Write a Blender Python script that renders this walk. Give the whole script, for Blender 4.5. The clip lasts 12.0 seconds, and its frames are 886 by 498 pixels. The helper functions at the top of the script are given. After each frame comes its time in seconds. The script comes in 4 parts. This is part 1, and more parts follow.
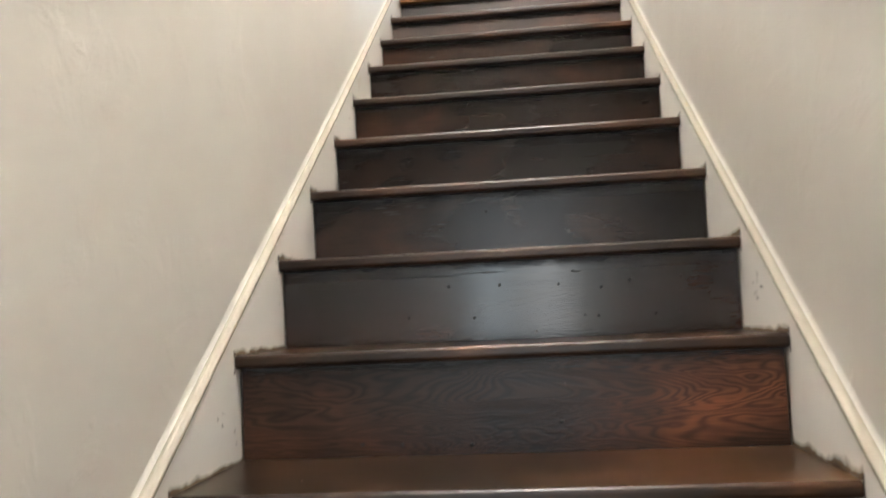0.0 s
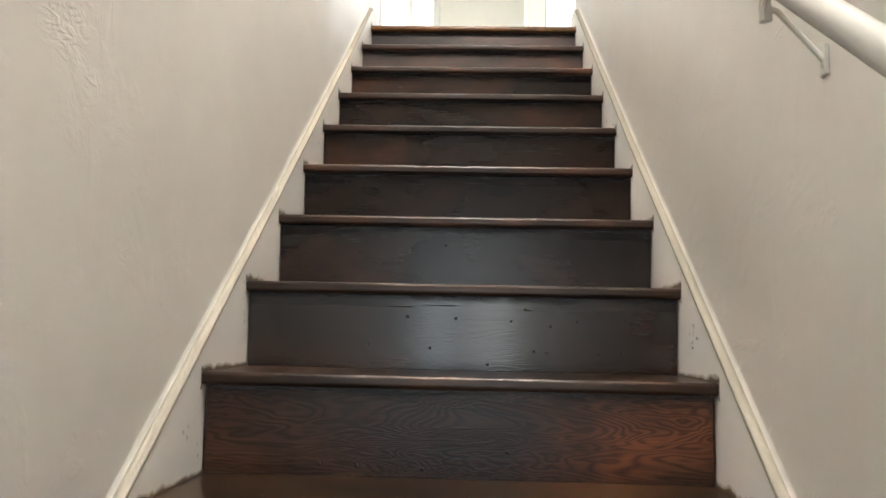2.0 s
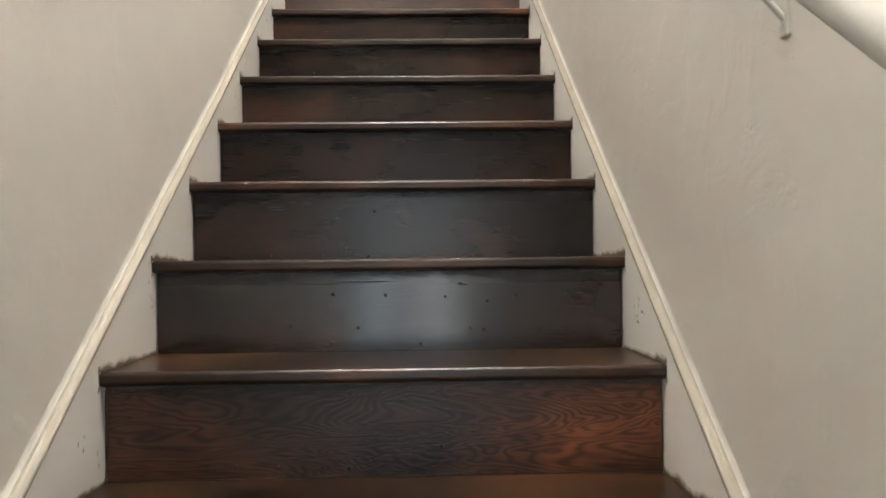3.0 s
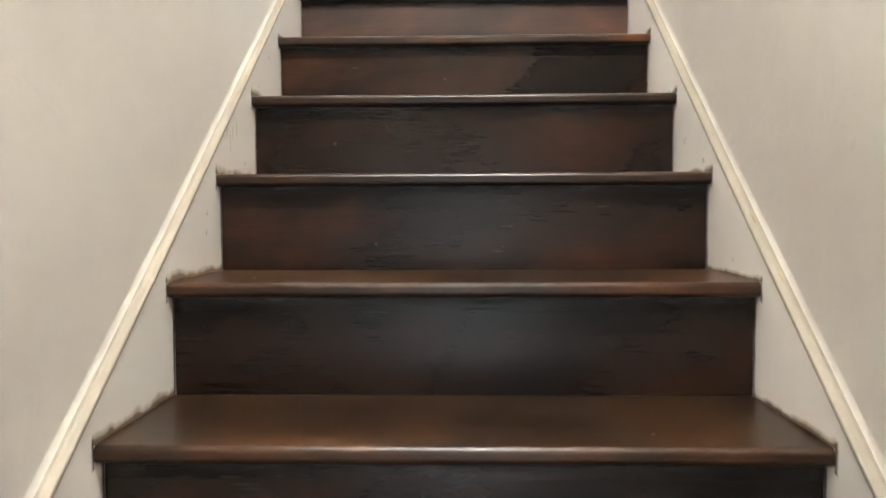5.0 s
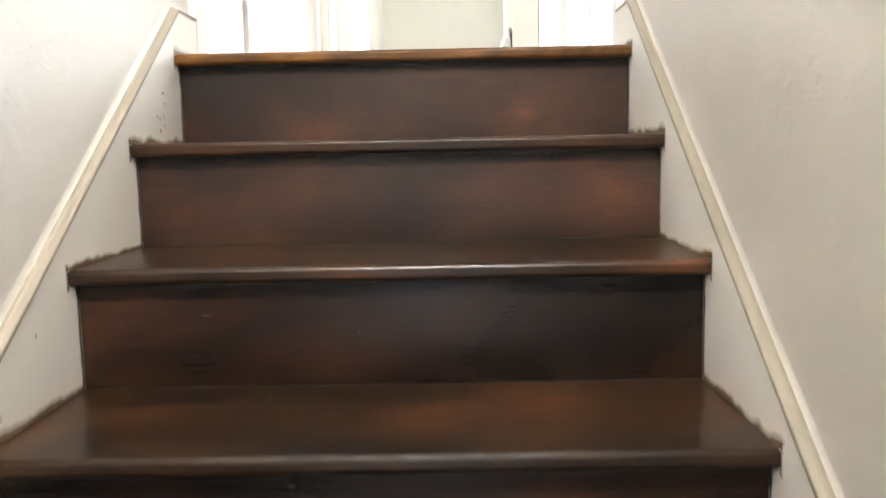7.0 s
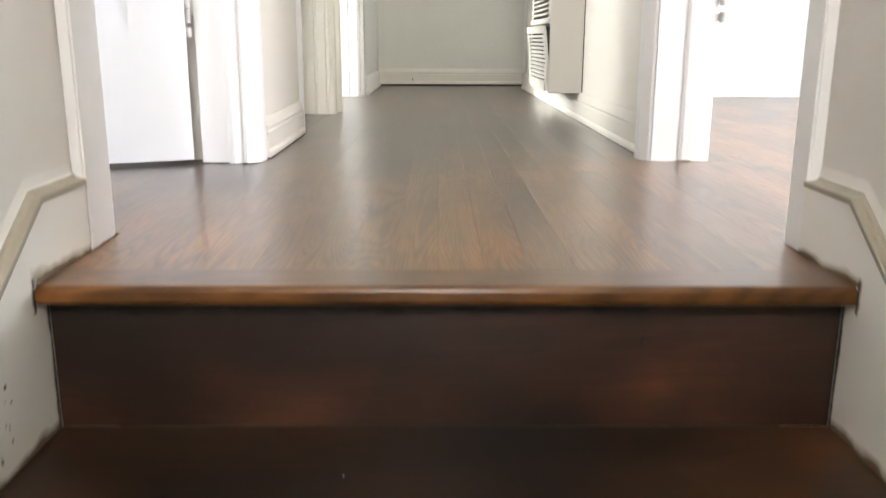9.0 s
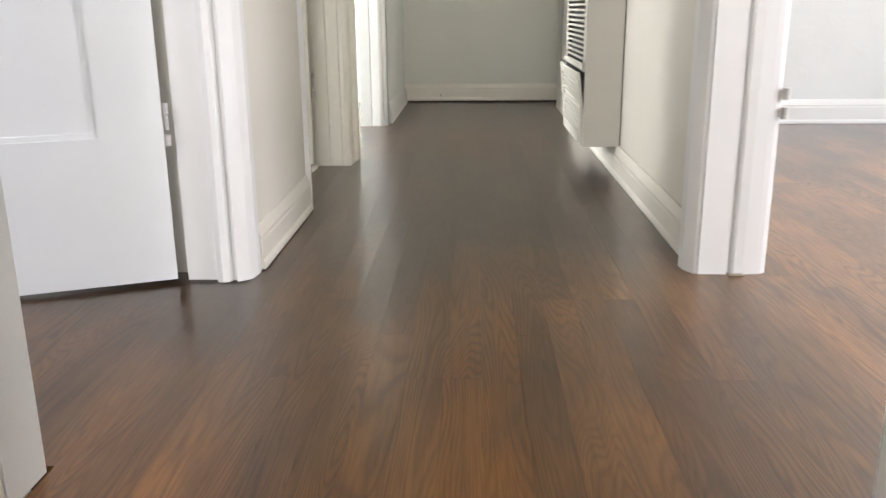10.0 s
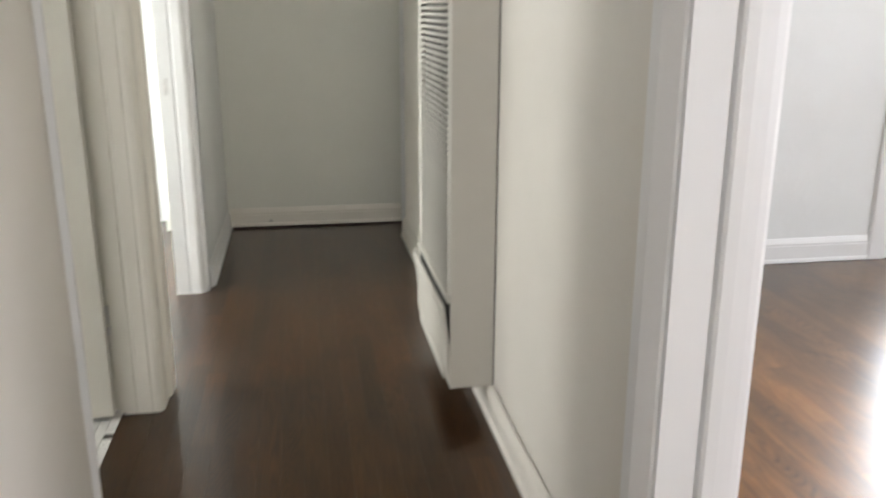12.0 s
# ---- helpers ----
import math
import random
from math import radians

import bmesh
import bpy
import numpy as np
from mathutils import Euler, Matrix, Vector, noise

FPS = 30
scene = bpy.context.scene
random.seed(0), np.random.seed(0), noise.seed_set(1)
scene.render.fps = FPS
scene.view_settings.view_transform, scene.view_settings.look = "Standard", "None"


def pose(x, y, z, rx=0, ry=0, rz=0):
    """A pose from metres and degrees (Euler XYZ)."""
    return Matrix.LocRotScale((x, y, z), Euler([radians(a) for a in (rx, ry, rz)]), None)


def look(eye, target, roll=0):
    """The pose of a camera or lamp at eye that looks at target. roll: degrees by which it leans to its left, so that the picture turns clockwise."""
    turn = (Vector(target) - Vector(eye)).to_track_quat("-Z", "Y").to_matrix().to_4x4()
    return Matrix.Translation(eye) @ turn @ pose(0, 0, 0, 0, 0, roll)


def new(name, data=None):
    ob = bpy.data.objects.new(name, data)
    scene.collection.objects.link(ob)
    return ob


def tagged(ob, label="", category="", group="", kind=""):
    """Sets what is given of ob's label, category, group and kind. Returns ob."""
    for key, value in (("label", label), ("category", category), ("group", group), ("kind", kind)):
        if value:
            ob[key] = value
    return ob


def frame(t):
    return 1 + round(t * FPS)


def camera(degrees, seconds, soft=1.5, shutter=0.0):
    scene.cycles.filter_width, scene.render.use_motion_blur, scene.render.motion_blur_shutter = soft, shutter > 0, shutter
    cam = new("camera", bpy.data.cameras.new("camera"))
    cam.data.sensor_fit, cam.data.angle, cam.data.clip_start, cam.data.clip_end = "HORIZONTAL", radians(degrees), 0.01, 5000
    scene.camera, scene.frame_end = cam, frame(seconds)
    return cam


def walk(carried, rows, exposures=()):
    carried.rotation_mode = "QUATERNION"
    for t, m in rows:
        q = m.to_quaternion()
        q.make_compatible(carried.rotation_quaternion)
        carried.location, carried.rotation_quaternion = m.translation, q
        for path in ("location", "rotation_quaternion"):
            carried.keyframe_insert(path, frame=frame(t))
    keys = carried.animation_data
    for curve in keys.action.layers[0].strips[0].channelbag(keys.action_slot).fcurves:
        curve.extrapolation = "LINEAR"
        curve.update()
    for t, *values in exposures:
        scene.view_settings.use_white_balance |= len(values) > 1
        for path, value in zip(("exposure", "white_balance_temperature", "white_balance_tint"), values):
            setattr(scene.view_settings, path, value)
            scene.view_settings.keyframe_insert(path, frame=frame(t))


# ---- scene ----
PATH = [
    (0, (0.524, -3.606, 1.156), (94.81, 6.01, -2.61)),
    (0.2, (0.508, -3.599, 1.130), (93.53, 7.25, -0.91)),
    (0.5, (0.501, -3.595, 1.136), (92.88, 6.70, 0.58)),
    (0.7, (0.509, -3.579, 1.120), (93.50, 5.75, 1.09)),
    (1, (0.500, -3.586, 1.134), (93.51, 5.14, 0.70)),
    (1.2, (0.507, -3.593, 1.151), (94.15, 4.26, 0.55)),
    (1.5, (0.499, -3.642, 1.184), (95.56, 2.62, 0.17)),
    (1.7, (0.482, -3.680, 1.190), (96.01, 2.18, 0.65)),
    (2, (0.495, -3.712, 1.185), (95.85, 2.22, 1.23)),
    (2.5, (0.534, -3.699, 1.200), (93.45, -0.83, 0.01)),
    (4.5, (0.489, -2.851, 1.701), (88.33, -1.99, -1.13)),
    (4.7, (0.491, -2.798, 1.752), (87.66, -0.50, -1.10)),
    (5, (0.479, -2.678, 1.776), (87.49, 1.75, -0.25)),
    (5.2, (0.481, -2.595, 1.854), (86.83, 1.86, 0.60)),
    (5.5, (0.524, -2.453, 1.938), (86.01, 0.63, -0.07)),
    (5.7, (0.541, -2.353, 2.012), (85.35, -0.70, -0.52)),
    (6, (0.545, -2.222, 2.089), (86.63, 1.32, -1.35)),
    (6.2, (0.538, -2.117, 2.133), (85.93, 2.17, -0.66)),
    (6.5, (0.557, -1.982, 2.245), (85.46, 1.43, 0.00)),
    (6.7, (0.544, -1.892, 2.294), (84.83, -0.40, 0.18)),
    (7, (0.560, -1.751, 2.384), (83.29, 0.62, -1.16)),
    (8.8, (0.467, -1.001, 2.800), (76.46, -0.58, 0.21)),
    (9, (0.453, -0.913, 2.862), (76.03, -0.50, 0.22)),
    (9.2, (0.466, -0.851, 2.937), (75.78, -0.56, -0.10)),
    (9.5, (0.487, -0.752, 2.996), (75.55, -1.04, 0.15)),
    (9.7, (0.514, -0.689, 3.051), (75.20, 0.07, -0.14)),
    (10, (0.500, -0.608, 3.112), (74.02, 2.18, -0.52)),
    (10.2, (0.484, -0.532, 3.126), (73.11, 2.98, -0.10)),
    (10.5, (0.466, -0.423, 3.243), (72.12, 2.59, 0.04)),
    (11, (0.488, -0.260, 3.358), (72.73, -0.81, 0.22)),
    (11.2, (0.497, -0.207, 3.417), (73.65, -1.48, 1.05)),
    (11.5, (0.513, -0.115, 3.488), (74.01, -1.48, -0.03)),
    (11.7, (0.501, -0.035, 3.488), (74.47, -3.60, -0.23)),
    (12, (0.483, 0.048, 3.660), (74.09, -9.56, 0.14)),
]
cam = camera(55.5, 12.0, soft=1.5, shutter=0.3)
walk(cam, [(t, pose(*p, a, 0, y) @ pose(0, 0, 0, 0, 0, r)) for t, p, (a, y, r) in PATH],
     exposures=[(0, 1.84), (0.5, 2.05), (1.5, 1.66), (2.7, 1.54), (4.5, 1.74), (5.5, 1.78), (7.0, 1.62), (8.8, 0.84), (9.5, 0.42), (10.5, 0.02), (12, -0.24)])

# ---- sizes ----
RISE, RUN, WIDE, STEPS = 0.185, 0.272, 0.933, 14
TOP = RISE * STEPS            # the upper floor
CEIL = TOP + 2.45
SKIRT = 0.018                 # thickness of the skirt boards
NOSE = 0.030                  # tread overhang
END_Y = 4.29                  # the wall that closes the hall
ROOM_Y, ROOM_X = 3.30, 4.30   # far wall and outer corner of the bright room
BOTTOM_Y = -5.60              # entry wall behind the foot of the stairs

# ---- sky and lamps ----
world = bpy.data.worlds.new("sky")
scene.world = world
world.use_nodes = True
wn = world.node_tree.nodes
sky = wn.new("ShaderNodeTexSky")
sky.sky_type, sky.sun_disc = "NISHITA", False
sky.sun_elevation, sky.sun_rotation = radians(42), radians(120)
world.node_tree.links.new(sky.outputs[0], wn["Background"].inputs[0])
wn["Background"].inputs[1].default_value = 0.10

sun = new("sun", bpy.data.lights.new("sun", "SUN"))
sun.data.energy, sun.data.angle, sun.data.color = 2.5, radians(0.5), (1.0, 0.95, 0.88)
sun.matrix_world = look((0, 0, 20), (-6, 10, 4))


def window_lamp(name, at, to, w, h, power, color):
    ob = new(name, bpy.data.lights.new(name, "AREA"))
    ob.data.shape, ob.data.size, ob.data.size_y = "RECTANGLE", w, h
    ob.data.energy, ob.data.color = power, color
    ob.matrix_world = look(at, to)
    return ob


window_lamp("entry_daylight", (0.25, BOTTOM_Y - 0.05, 1.15), (0.30, 0, 1.7), 0.24, 1.75, 2.2, (0.74, 0.87, 1.0))
window_lamp("entry_daylight_door", (0.62, BOTTOM_Y - 0.05, 1.15), (0.60, 0, 1.7), 0.28, 1.75, 2.7, (0.92, 0.94, 1.0))
window_lamp("room_daylight", (ROOM_X + 0.10, -0.2, TOP + 1.35), (1.0, 0.9, TOP + 1.0), 1.4, 1.4, 100, (0.95, 0.94, 1.0))
window_lamp("room_daylight_far", (3.53, ROOM_Y + 0.08, TOP + 1.2), (2.6, 0, TOP + 0.9), 0.8, 1.6, 85, (0.86, 0.93, 1.0))
window_lamp("left_room_daylight", (-1.5, -1.26, TOP + 1.4), (-1.0, 1.0, TOP + 1.0), 1.0, 1.3, 38, (0.94, 0.95, 1.0))
window_lamp("bathroom_daylight", (-2.66, 1.9, TOP + 1.6), (0, 1.9, TOP + 1.0), 0.6, 0.8, 50, (0.97, 0.97, 0.95))
window_lamp("back_room_daylight", (-2.66, 2.9, TOP + 1.4), (0, 3.3, TOP + 1.0), 1.2, 1.4, 215, (0.97, 0.98, 0.96))
lamp = new("stair_ceiling_lamp_light", bpy.data.lights.new("stair_ceiling_lamp_light", "POINT"))
lamp.data.energy, lamp.data.color, lamp.data.shadow_soft_size = 124, (1.0, 0.97, 0.955), 0.16
lamp.location = (0.47, -2.9, CEIL - 0.22)


# ---- materials ----
def nodes(name, rough=0.5, metal=0.0):
    m = bpy.data.materials.new(name)
    m.use_nodes = True
    b = m.node_tree.nodes["Principled BSDF"]
    b.inputs["Roughness"].default_value, b.inputs["Metallic"].default_value = rough, metal
    return m, m.node_tree, b


def world_mapped(tree, scale):
    g = tree.nodes.new("ShaderNodeNewGeometry")
    m = tree.nodes.new("ShaderNodeMapping")
    m.inputs["Scale"].default_value = scale
    tree.links.new(g.outputs["Position"], m.inputs[0])
    return m.outputs[0]


def noise_tex(tree, vec, scale, detail=4, rough=0.55, distort=0.0):
    n = tree.nodes.new("ShaderNodeTexNoise")
    n.inputs["Scale"].default_value, n.inputs["Detail"].default_value = scale, detail
    n.inputs["Roughness"].default_value, n.inputs["Distortion"].default_value = rough, distort
    tree.links.new(vec, n.inputs["Vector"])
    return n.outputs["Fac"]


def ramp(tree, fac, stops):
    r = tree.nodes.new("ShaderNodeValToRGB")
    while len(r.color_ramp.elements) < len(stops):
        r.color_ramp.elements.new(0.5)
    for e, (p, c) in zip(r.color_ramp.elements, stops):
        e.position, e.color = p, (*c, 1) if len(c) == 3 else c
    tree.links.new(fac, r.inputs[0])
    return r.outputs[0]


def mix(tree, fac, a, b, mode="MIX"):
    m = tree.nodes.new("ShaderNodeMix")
    m.data_type, m.blend_type = "RGBA", mode
    for sock, v in ((m.inputs[0], fac), (m.inputs[6], a), (m.inputs[7], b)):
        if isinstance(v, (float, int)):
            sock.default_value = v
        elif isinstance(v, tuple):
            sock.default_value = (*v, 1)
        else:
            tree.links.new(v, sock)
    return m.outputs[2]


def bump(tree, b, height, strength, dist=0.002, after=None):
    n = tree.nodes.new("ShaderNodeBump")
    n.inputs["Strength"].default_value, n.inputs["Distance"].default_value = strength, dist
    tree.links.new(height, n.inputs["Height"])
    if after:
        tree.links.new(after, n.inputs["Normal"])
    tree.links.new(n.outputs[0], b.inputs["Normal"])
    return n.outputs[0]


# where the plaster was patched with a trowel
TROWELLED = [((-0.018, -2.72, 1.575), 0.085), ((-0.018, -2.64, 1.50), 0.03), ((-0.018, -2.50, 1.30), 0.045), ((-0.018, -2.86, 1.22), 0.04),
             ((0.951, -2.50, 1.446), 0.030), ((0.951, -2.45, 1.66), 0.025), ((0.951, -1.58, 2.09), 0.05)]


def paint(name, color, rough, lumps=0.25, stains=0.06, ripples=0.0):
    m, t, b = nodes(name, rough)
    v = world_mapped(t, (1, 1, 1))
    big = noise_tex(t, v, 1.6, 3)
    fine = noise_tex(t, v, 55, 3)
    mid = noise_tex(t, v, 9, 4, 0.6)
    soft = noise_tex(t, v, 5, 1.5, 0.4)
    dark = tuple(c * (1 - stains) for c in color)
    light = tuple(min(1, c * (1 + stains * 0.5)) for c in color)
    c1 = ramp(t, big, [(0.3, dark), (0.7, light)])
    c2 = ramp(t, mid, [(0.2, (0.97, 0.965, 0.955)), (0.7, (1, 1, 1))])
    t.links.new(mix(t, 0.5, c1, c2, "MULTIPLY"), b.inputs["Base Color"])
    n = bump(t, b, soft, lumps, 0.010)
    trowel = ramp(t, noise_tex(t, v, 7, 6, 0.62, 0.5), [(0.52, (0, 0, 0)), (0.60, (1, 1, 1))])
    n = bump(t, b, trowel, min(0.5, lumps * 1.3), 0.0014, n)
    n = bump(t, b, fine, 0.06, 0.0006, n)
    if ripples:
        where = None
        for spot, reach in TROWELLED:
            gap = t.nodes.new("ShaderNodeVectorMath")
            gap.operation, gap.inputs[1].default_value = "DISTANCE", spot
            t.links.new(world_mapped(t, (1, 1, 1)), gap.inputs[0])
            near = t.nodes.new("ShaderNodeMapRange")
            near.inputs["From Min"].default_value, near.inputs["From Max"].default_value = reach, reach * 0.3
            t.links.new(gap.outputs["Value"], near.inputs[0])
            where = near.outputs[0] if where is None else mix(t, 1.0, where, near.outputs[0], "LIGHTEN")
        strokes = noise_tex(t, world_mapped(t, (1, 1, 1.9)), 30, 3, 0.5, 1.6)
        bump(t, b, mix(t, 1.0, ramp(t, strokes, [(0.42, (0, 0, 0)), (0.60, (1, 1, 1))]), where, "MULTIPLY"), ripples, 0.0016, n)
    b.inputs["Roughness"].default_value = rough
    return m


WALL = paint("greige_wall_paint", (0.66, 0.630, 0.580), 0.50, 0.30, 0.07, 0.5)
HALL = paint("hall_wall_paint", (0.755, 0.72, 0.655), 0.50, 0.2)
ROOMP = paint("room_wall_paint", (0.80, 0.815, 0.81), 0.5, 0.2)
TRIM = paint("white_trim_paint", (0.81, 0.81, 0.805), 0.42, 0.06, 0.02)
SKIRTP = paint("skirt_board_paint", (0.80, 0.78, 0.73), 0.46, 0.08, 0.05)
# yellow is the paint's; its dark tone offsets the overhead lamp on upward faces
CAP = paint("yellowed_darkened_cap_paint", (0.30, 0.268, 0.210), 0.6, 0.10, 0.14)
CREAM = paint("cream_trim_paint", (0.84, 0.81, 0.73), 0.42, 0.06, 0.03)
BASEP = paint("baseboard_paint", (0.71, 0.675, 0.61), 0.42, 0.06, 0.03)
CEILP = paint("ceiling_paint", (0.80, 0.79, 0.76), 0.7, 0.2)
HEATP = paint("heater_enamel", (0.50, 0.48, 0.43), 0.45, 0.03, 0.03)
RAILP = paint("rail_paint", (0.60, 0.585, 0.535), 0.45, 0.10, 0.06)
ENDP = paint("end_wall_paint", (0.70, 0.70, 0.64), 0.5, 0.2)
DOORP = paint("door_paint", (0.80, 0.81, 0.82), 0.45, 0.06, 0.03)


def stair_wood(name, tint, rough, curl=0.55, red=0.0, spec=0.3, worn=0.3):
    """Old dark varnish over fir: reddish wear, knots, long grain along x."""
    m, t, b = nodes(name, rough)
    info = t.nodes.new("ShaderNodeObjectInfo")
    g = t.nodes.new("ShaderNodeNewGeometry")
    add = t.nodes.new("ShaderNodeVectorMath")
    add.operation = "MULTIPLY_ADD"
    add.inputs[1].default_value = (1, 1, 1)
    comb = t.nodes.new("ShaderNodeCombineXYZ")
    sc = t.nodes.new("ShaderNodeMath")
    sc.operation, sc.inputs[1].default_value = "MULTIPLY", 40
    t.links.new(info.outputs["Random"], sc.inputs[0])
    for k in range(3):
        t.links.new(sc.outputs[0], comb.inputs[k])
    t.links.new(g.outputs["Position"], add.inputs[0])
    t.links.new(comb.outputs[0], add.inputs[2])

    def at(scale):
        mp = t.nodes.new("ShaderNodeMapping")
        mp.inputs["Scale"].default_value = scale
        t.links.new(add.outputs[0], mp.inputs[0])
        return mp.outputs[0]

    warp = noise_tex(t, at((2.2, 6, 6)), 2.2, 3, 0.5, 0.6)
    field = noise_tex(t, at((1.5, 6, 8.5)), 1.5, 3.0, 0.5, 0.8)
    lines = t.nodes.new("ShaderNodeMath")
    lines.operation, lines.inputs[1].default_value = "MULTIPLY", 190.0
    t.links.new(field, lines.inputs[0])
    wave = t.nodes.new("ShaderNodeMath")
    wave.operation = "SINE"
    t.links.new(lines.outputs[0], wave.inputs[0])
    ring = t.nodes.new("ShaderNodeMapRange")
    ring.inputs["From Min"].default_value, ring.inputs["From Max"].default_value = -1, 1
    t.links.new(wave.outputs[0], ring.inputs[0])
    ring = ring.outputs[0]
    fine = noise_tex(t, at((6, 60, 160)), 1.4, 4, 0.6)
    blotch = noise_tex(t, at((2.5, 4, 4.5)), 1.1, 3, 0.6, 0.4)
    base = ramp(t, blotch, [(0.28 - red, (0.014, 0.0092, 0.0072)), (0.52 - red, (0.022, 0.0140, 0.0105)), (0.70 - red, (0.037, 0.0215, 0.0150)), (0.86 - red, (0.074, 0.038, 0.0225))])
    grain = ramp(t, ring, [(0.0, (0.38, 0.33, 0.33)), (0.35, (0.95, 0.92, 0.88)), (0.85, (1.55, 1.42, 1.3))])
    cloud = noise_tex(t, at((3.2, 4, 5)), 1.0, 2.5, 0.5, 0.3)
    base = mix(t, 0.8, base, ramp(t, cloud, [(0.34, (0.40, 0.40, 0.42)), (0.52, (1.0, 0.95, 0.9)), (0.66, (2.1, 1.75, 1.5))]), "MULTIPLY")
    c = mix(t, curl, base, grain, "MULTIPLY")
    c = mix(t, 0.35, c, ramp(t, fine, [(0.3, (0.5, 0.5, 0.5)), (0.65, (1.3, 1.3, 1.3))]), "MULTIPLY")
    scuff = noise_tex(t, at((4, 7, 9)), 2.0, 3, 0.5, 0.2)
    c = mix(t, worn, c, ramp(t, scuff, [(0.30, (0.40, 0.38, 0.38)), (0.50, (0.95, 0.95, 0.95)), (0.70, (1.50, 1.42, 1.30))]), "MULTIPLY")
    c = mix(t, 1.0, c, tint, "MULTIPLY")
    t.links.new(c, b.inputs["Base Color"])
    b.inputs["Specular IOR Level"].default_value = spec
    n = bump(t, b, fine, 0.07, 0.0005)
    n = bump(t, b, ring, 0.35 * curl, 0.0007, n)
    n = bump(t, b, warp, 0.10, 0.002, n)
    return m


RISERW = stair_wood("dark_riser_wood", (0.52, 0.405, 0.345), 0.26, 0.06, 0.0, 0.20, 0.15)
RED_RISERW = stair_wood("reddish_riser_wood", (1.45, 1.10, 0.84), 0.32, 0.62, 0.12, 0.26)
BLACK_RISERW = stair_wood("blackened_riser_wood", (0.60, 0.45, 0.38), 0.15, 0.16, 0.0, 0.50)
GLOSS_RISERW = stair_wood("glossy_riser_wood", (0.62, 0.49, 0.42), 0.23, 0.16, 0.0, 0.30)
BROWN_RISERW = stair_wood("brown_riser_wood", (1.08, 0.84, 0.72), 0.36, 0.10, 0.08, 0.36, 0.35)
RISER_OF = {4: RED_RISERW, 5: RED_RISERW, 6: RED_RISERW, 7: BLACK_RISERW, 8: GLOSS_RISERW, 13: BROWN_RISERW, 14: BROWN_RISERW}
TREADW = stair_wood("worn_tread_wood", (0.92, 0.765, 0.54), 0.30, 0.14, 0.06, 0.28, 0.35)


def floor_wood(name, turned=False, tone=1.0):
    m, t, b = nodes(name, 0.3)
    info = t.nodes.new("ShaderNodeObjectInfo")
    g = t.nodes.new("ShaderNodeNewGeometry")
    sm = t.nodes.new("ShaderNodeMath")
    sm.operation = "ADD"
    t.links.new(info.outputs["Random"], sm.inputs[0])
    t.links.new(g.outputs["Random Per Island"], sm.inputs[1])
    fr = t.nodes.new("ShaderNodeMath")
    fr.operation = "FRACT"
    t.links.new(sm.outputs[0], fr.inputs[0])
    sc = t.nodes.new("ShaderNodeMath")
    sc.operation, sc.inputs[1].default_value = "MULTIPLY", 30
    t.links.new(fr.outputs[0], sc.inputs[0])
    comb = t.nodes.new("ShaderNodeCombineXYZ")
    for k in range(3):
        t.links.new(sc.outputs[0], comb.inputs[k])
    add = t.nodes.new("ShaderNodeVectorMath")
    t.links.new(g.outputs["Position"], add.inputs[0])
    t.links.new(comb.outputs[0], add.inputs[1])

    def at(scale):
        mp = t.nodes.new("ShaderNodeMapping")
        mp.inputs["Scale"].default_value = (scale[1], scale[0], scale[2]) if turned else scale
        t.links.new(add.outputs[0], mp.inputs[0])
        return mp.outputs[0]

    field = noise_tex(t, at((8.5, 0.75, 1)), 1.0, 2.0, 0.42, 0.35)
    lines = t.nodes.new("ShaderNodeMath")
    lines.operation, lines.inputs[1].default_value = "MULTIPLY", 290.0
    t.links.new(field, lines.inputs[0])
    wave = t.nodes.new("ShaderNodeMath")
    wave.operation = "SINE"
    t.links.new(lines.outputs[0], wave.inputs[0])
    rings = t.nodes.new("ShaderNodeMapRange")
    rings.inputs["From Min"].default_value, rings.inputs["From Max"].default_value = -1, 1
    t.links.new(wave.outputs[0], rings.inputs[0])
    wide = noise_tex(t, world_mapped(t, (1, 0.8, 1)), 2.0, 3, 0.5)
    patch = noise_tex(t, world_mapped(t, (1, 0.35, 1)), 6.5, 3, 0.55, 0.4)
    fine = noise_tex(t, at((110, 6, 1)), 1.5, 4, 0.65)
    blotch = noise_tex(t, at((9, 0.9, 1)), 1.0, 3)
    plank = ramp(t, fr.outputs[0], [(0.0, (0.082, 0.0390, 0.0118)), (0.25, (0.116, 0.055, 0.0165)), (0.5, (0.094, 0.0445, 0.0135)), (0.75, (0.136, 0.0650, 0.0195)), (1.0, (0.102, 0.0485, 0.0145))])
    fade = ramp(t, noise_tex(t, world_mapped(t, (1, 0.5, 1)), 4.0, 2, 0.5), [(0.36, (0.22, 0.22, 0.22)), (0.64, (0.52, 0.52, 0.52))])
    c = mix(t, fade, plank, ramp(t, rings.outputs[0], [(0.0, (0.34, 0.31, 0.29)), (0.22, (0.72, 0.69, 0.66)), (0.5, (1.08, 1.06, 1.04)), (1.0, (1.28, 1.24, 1.18))]), "MULTIPLY")
    c = mix(t, 0.40, c, ramp(t, fine, [(0.35, (0.45, 0.42, 0.4)), (0.6, (1.2, 1.2, 1.2))]), "MULTIPLY")
    c = mix(t, 0.45, c, ramp(t, blotch, [(0.3, (0.62, 0.60, 0.58)), (0.7, (1.30, 1.28, 1.25))]), "MULTIPLY")
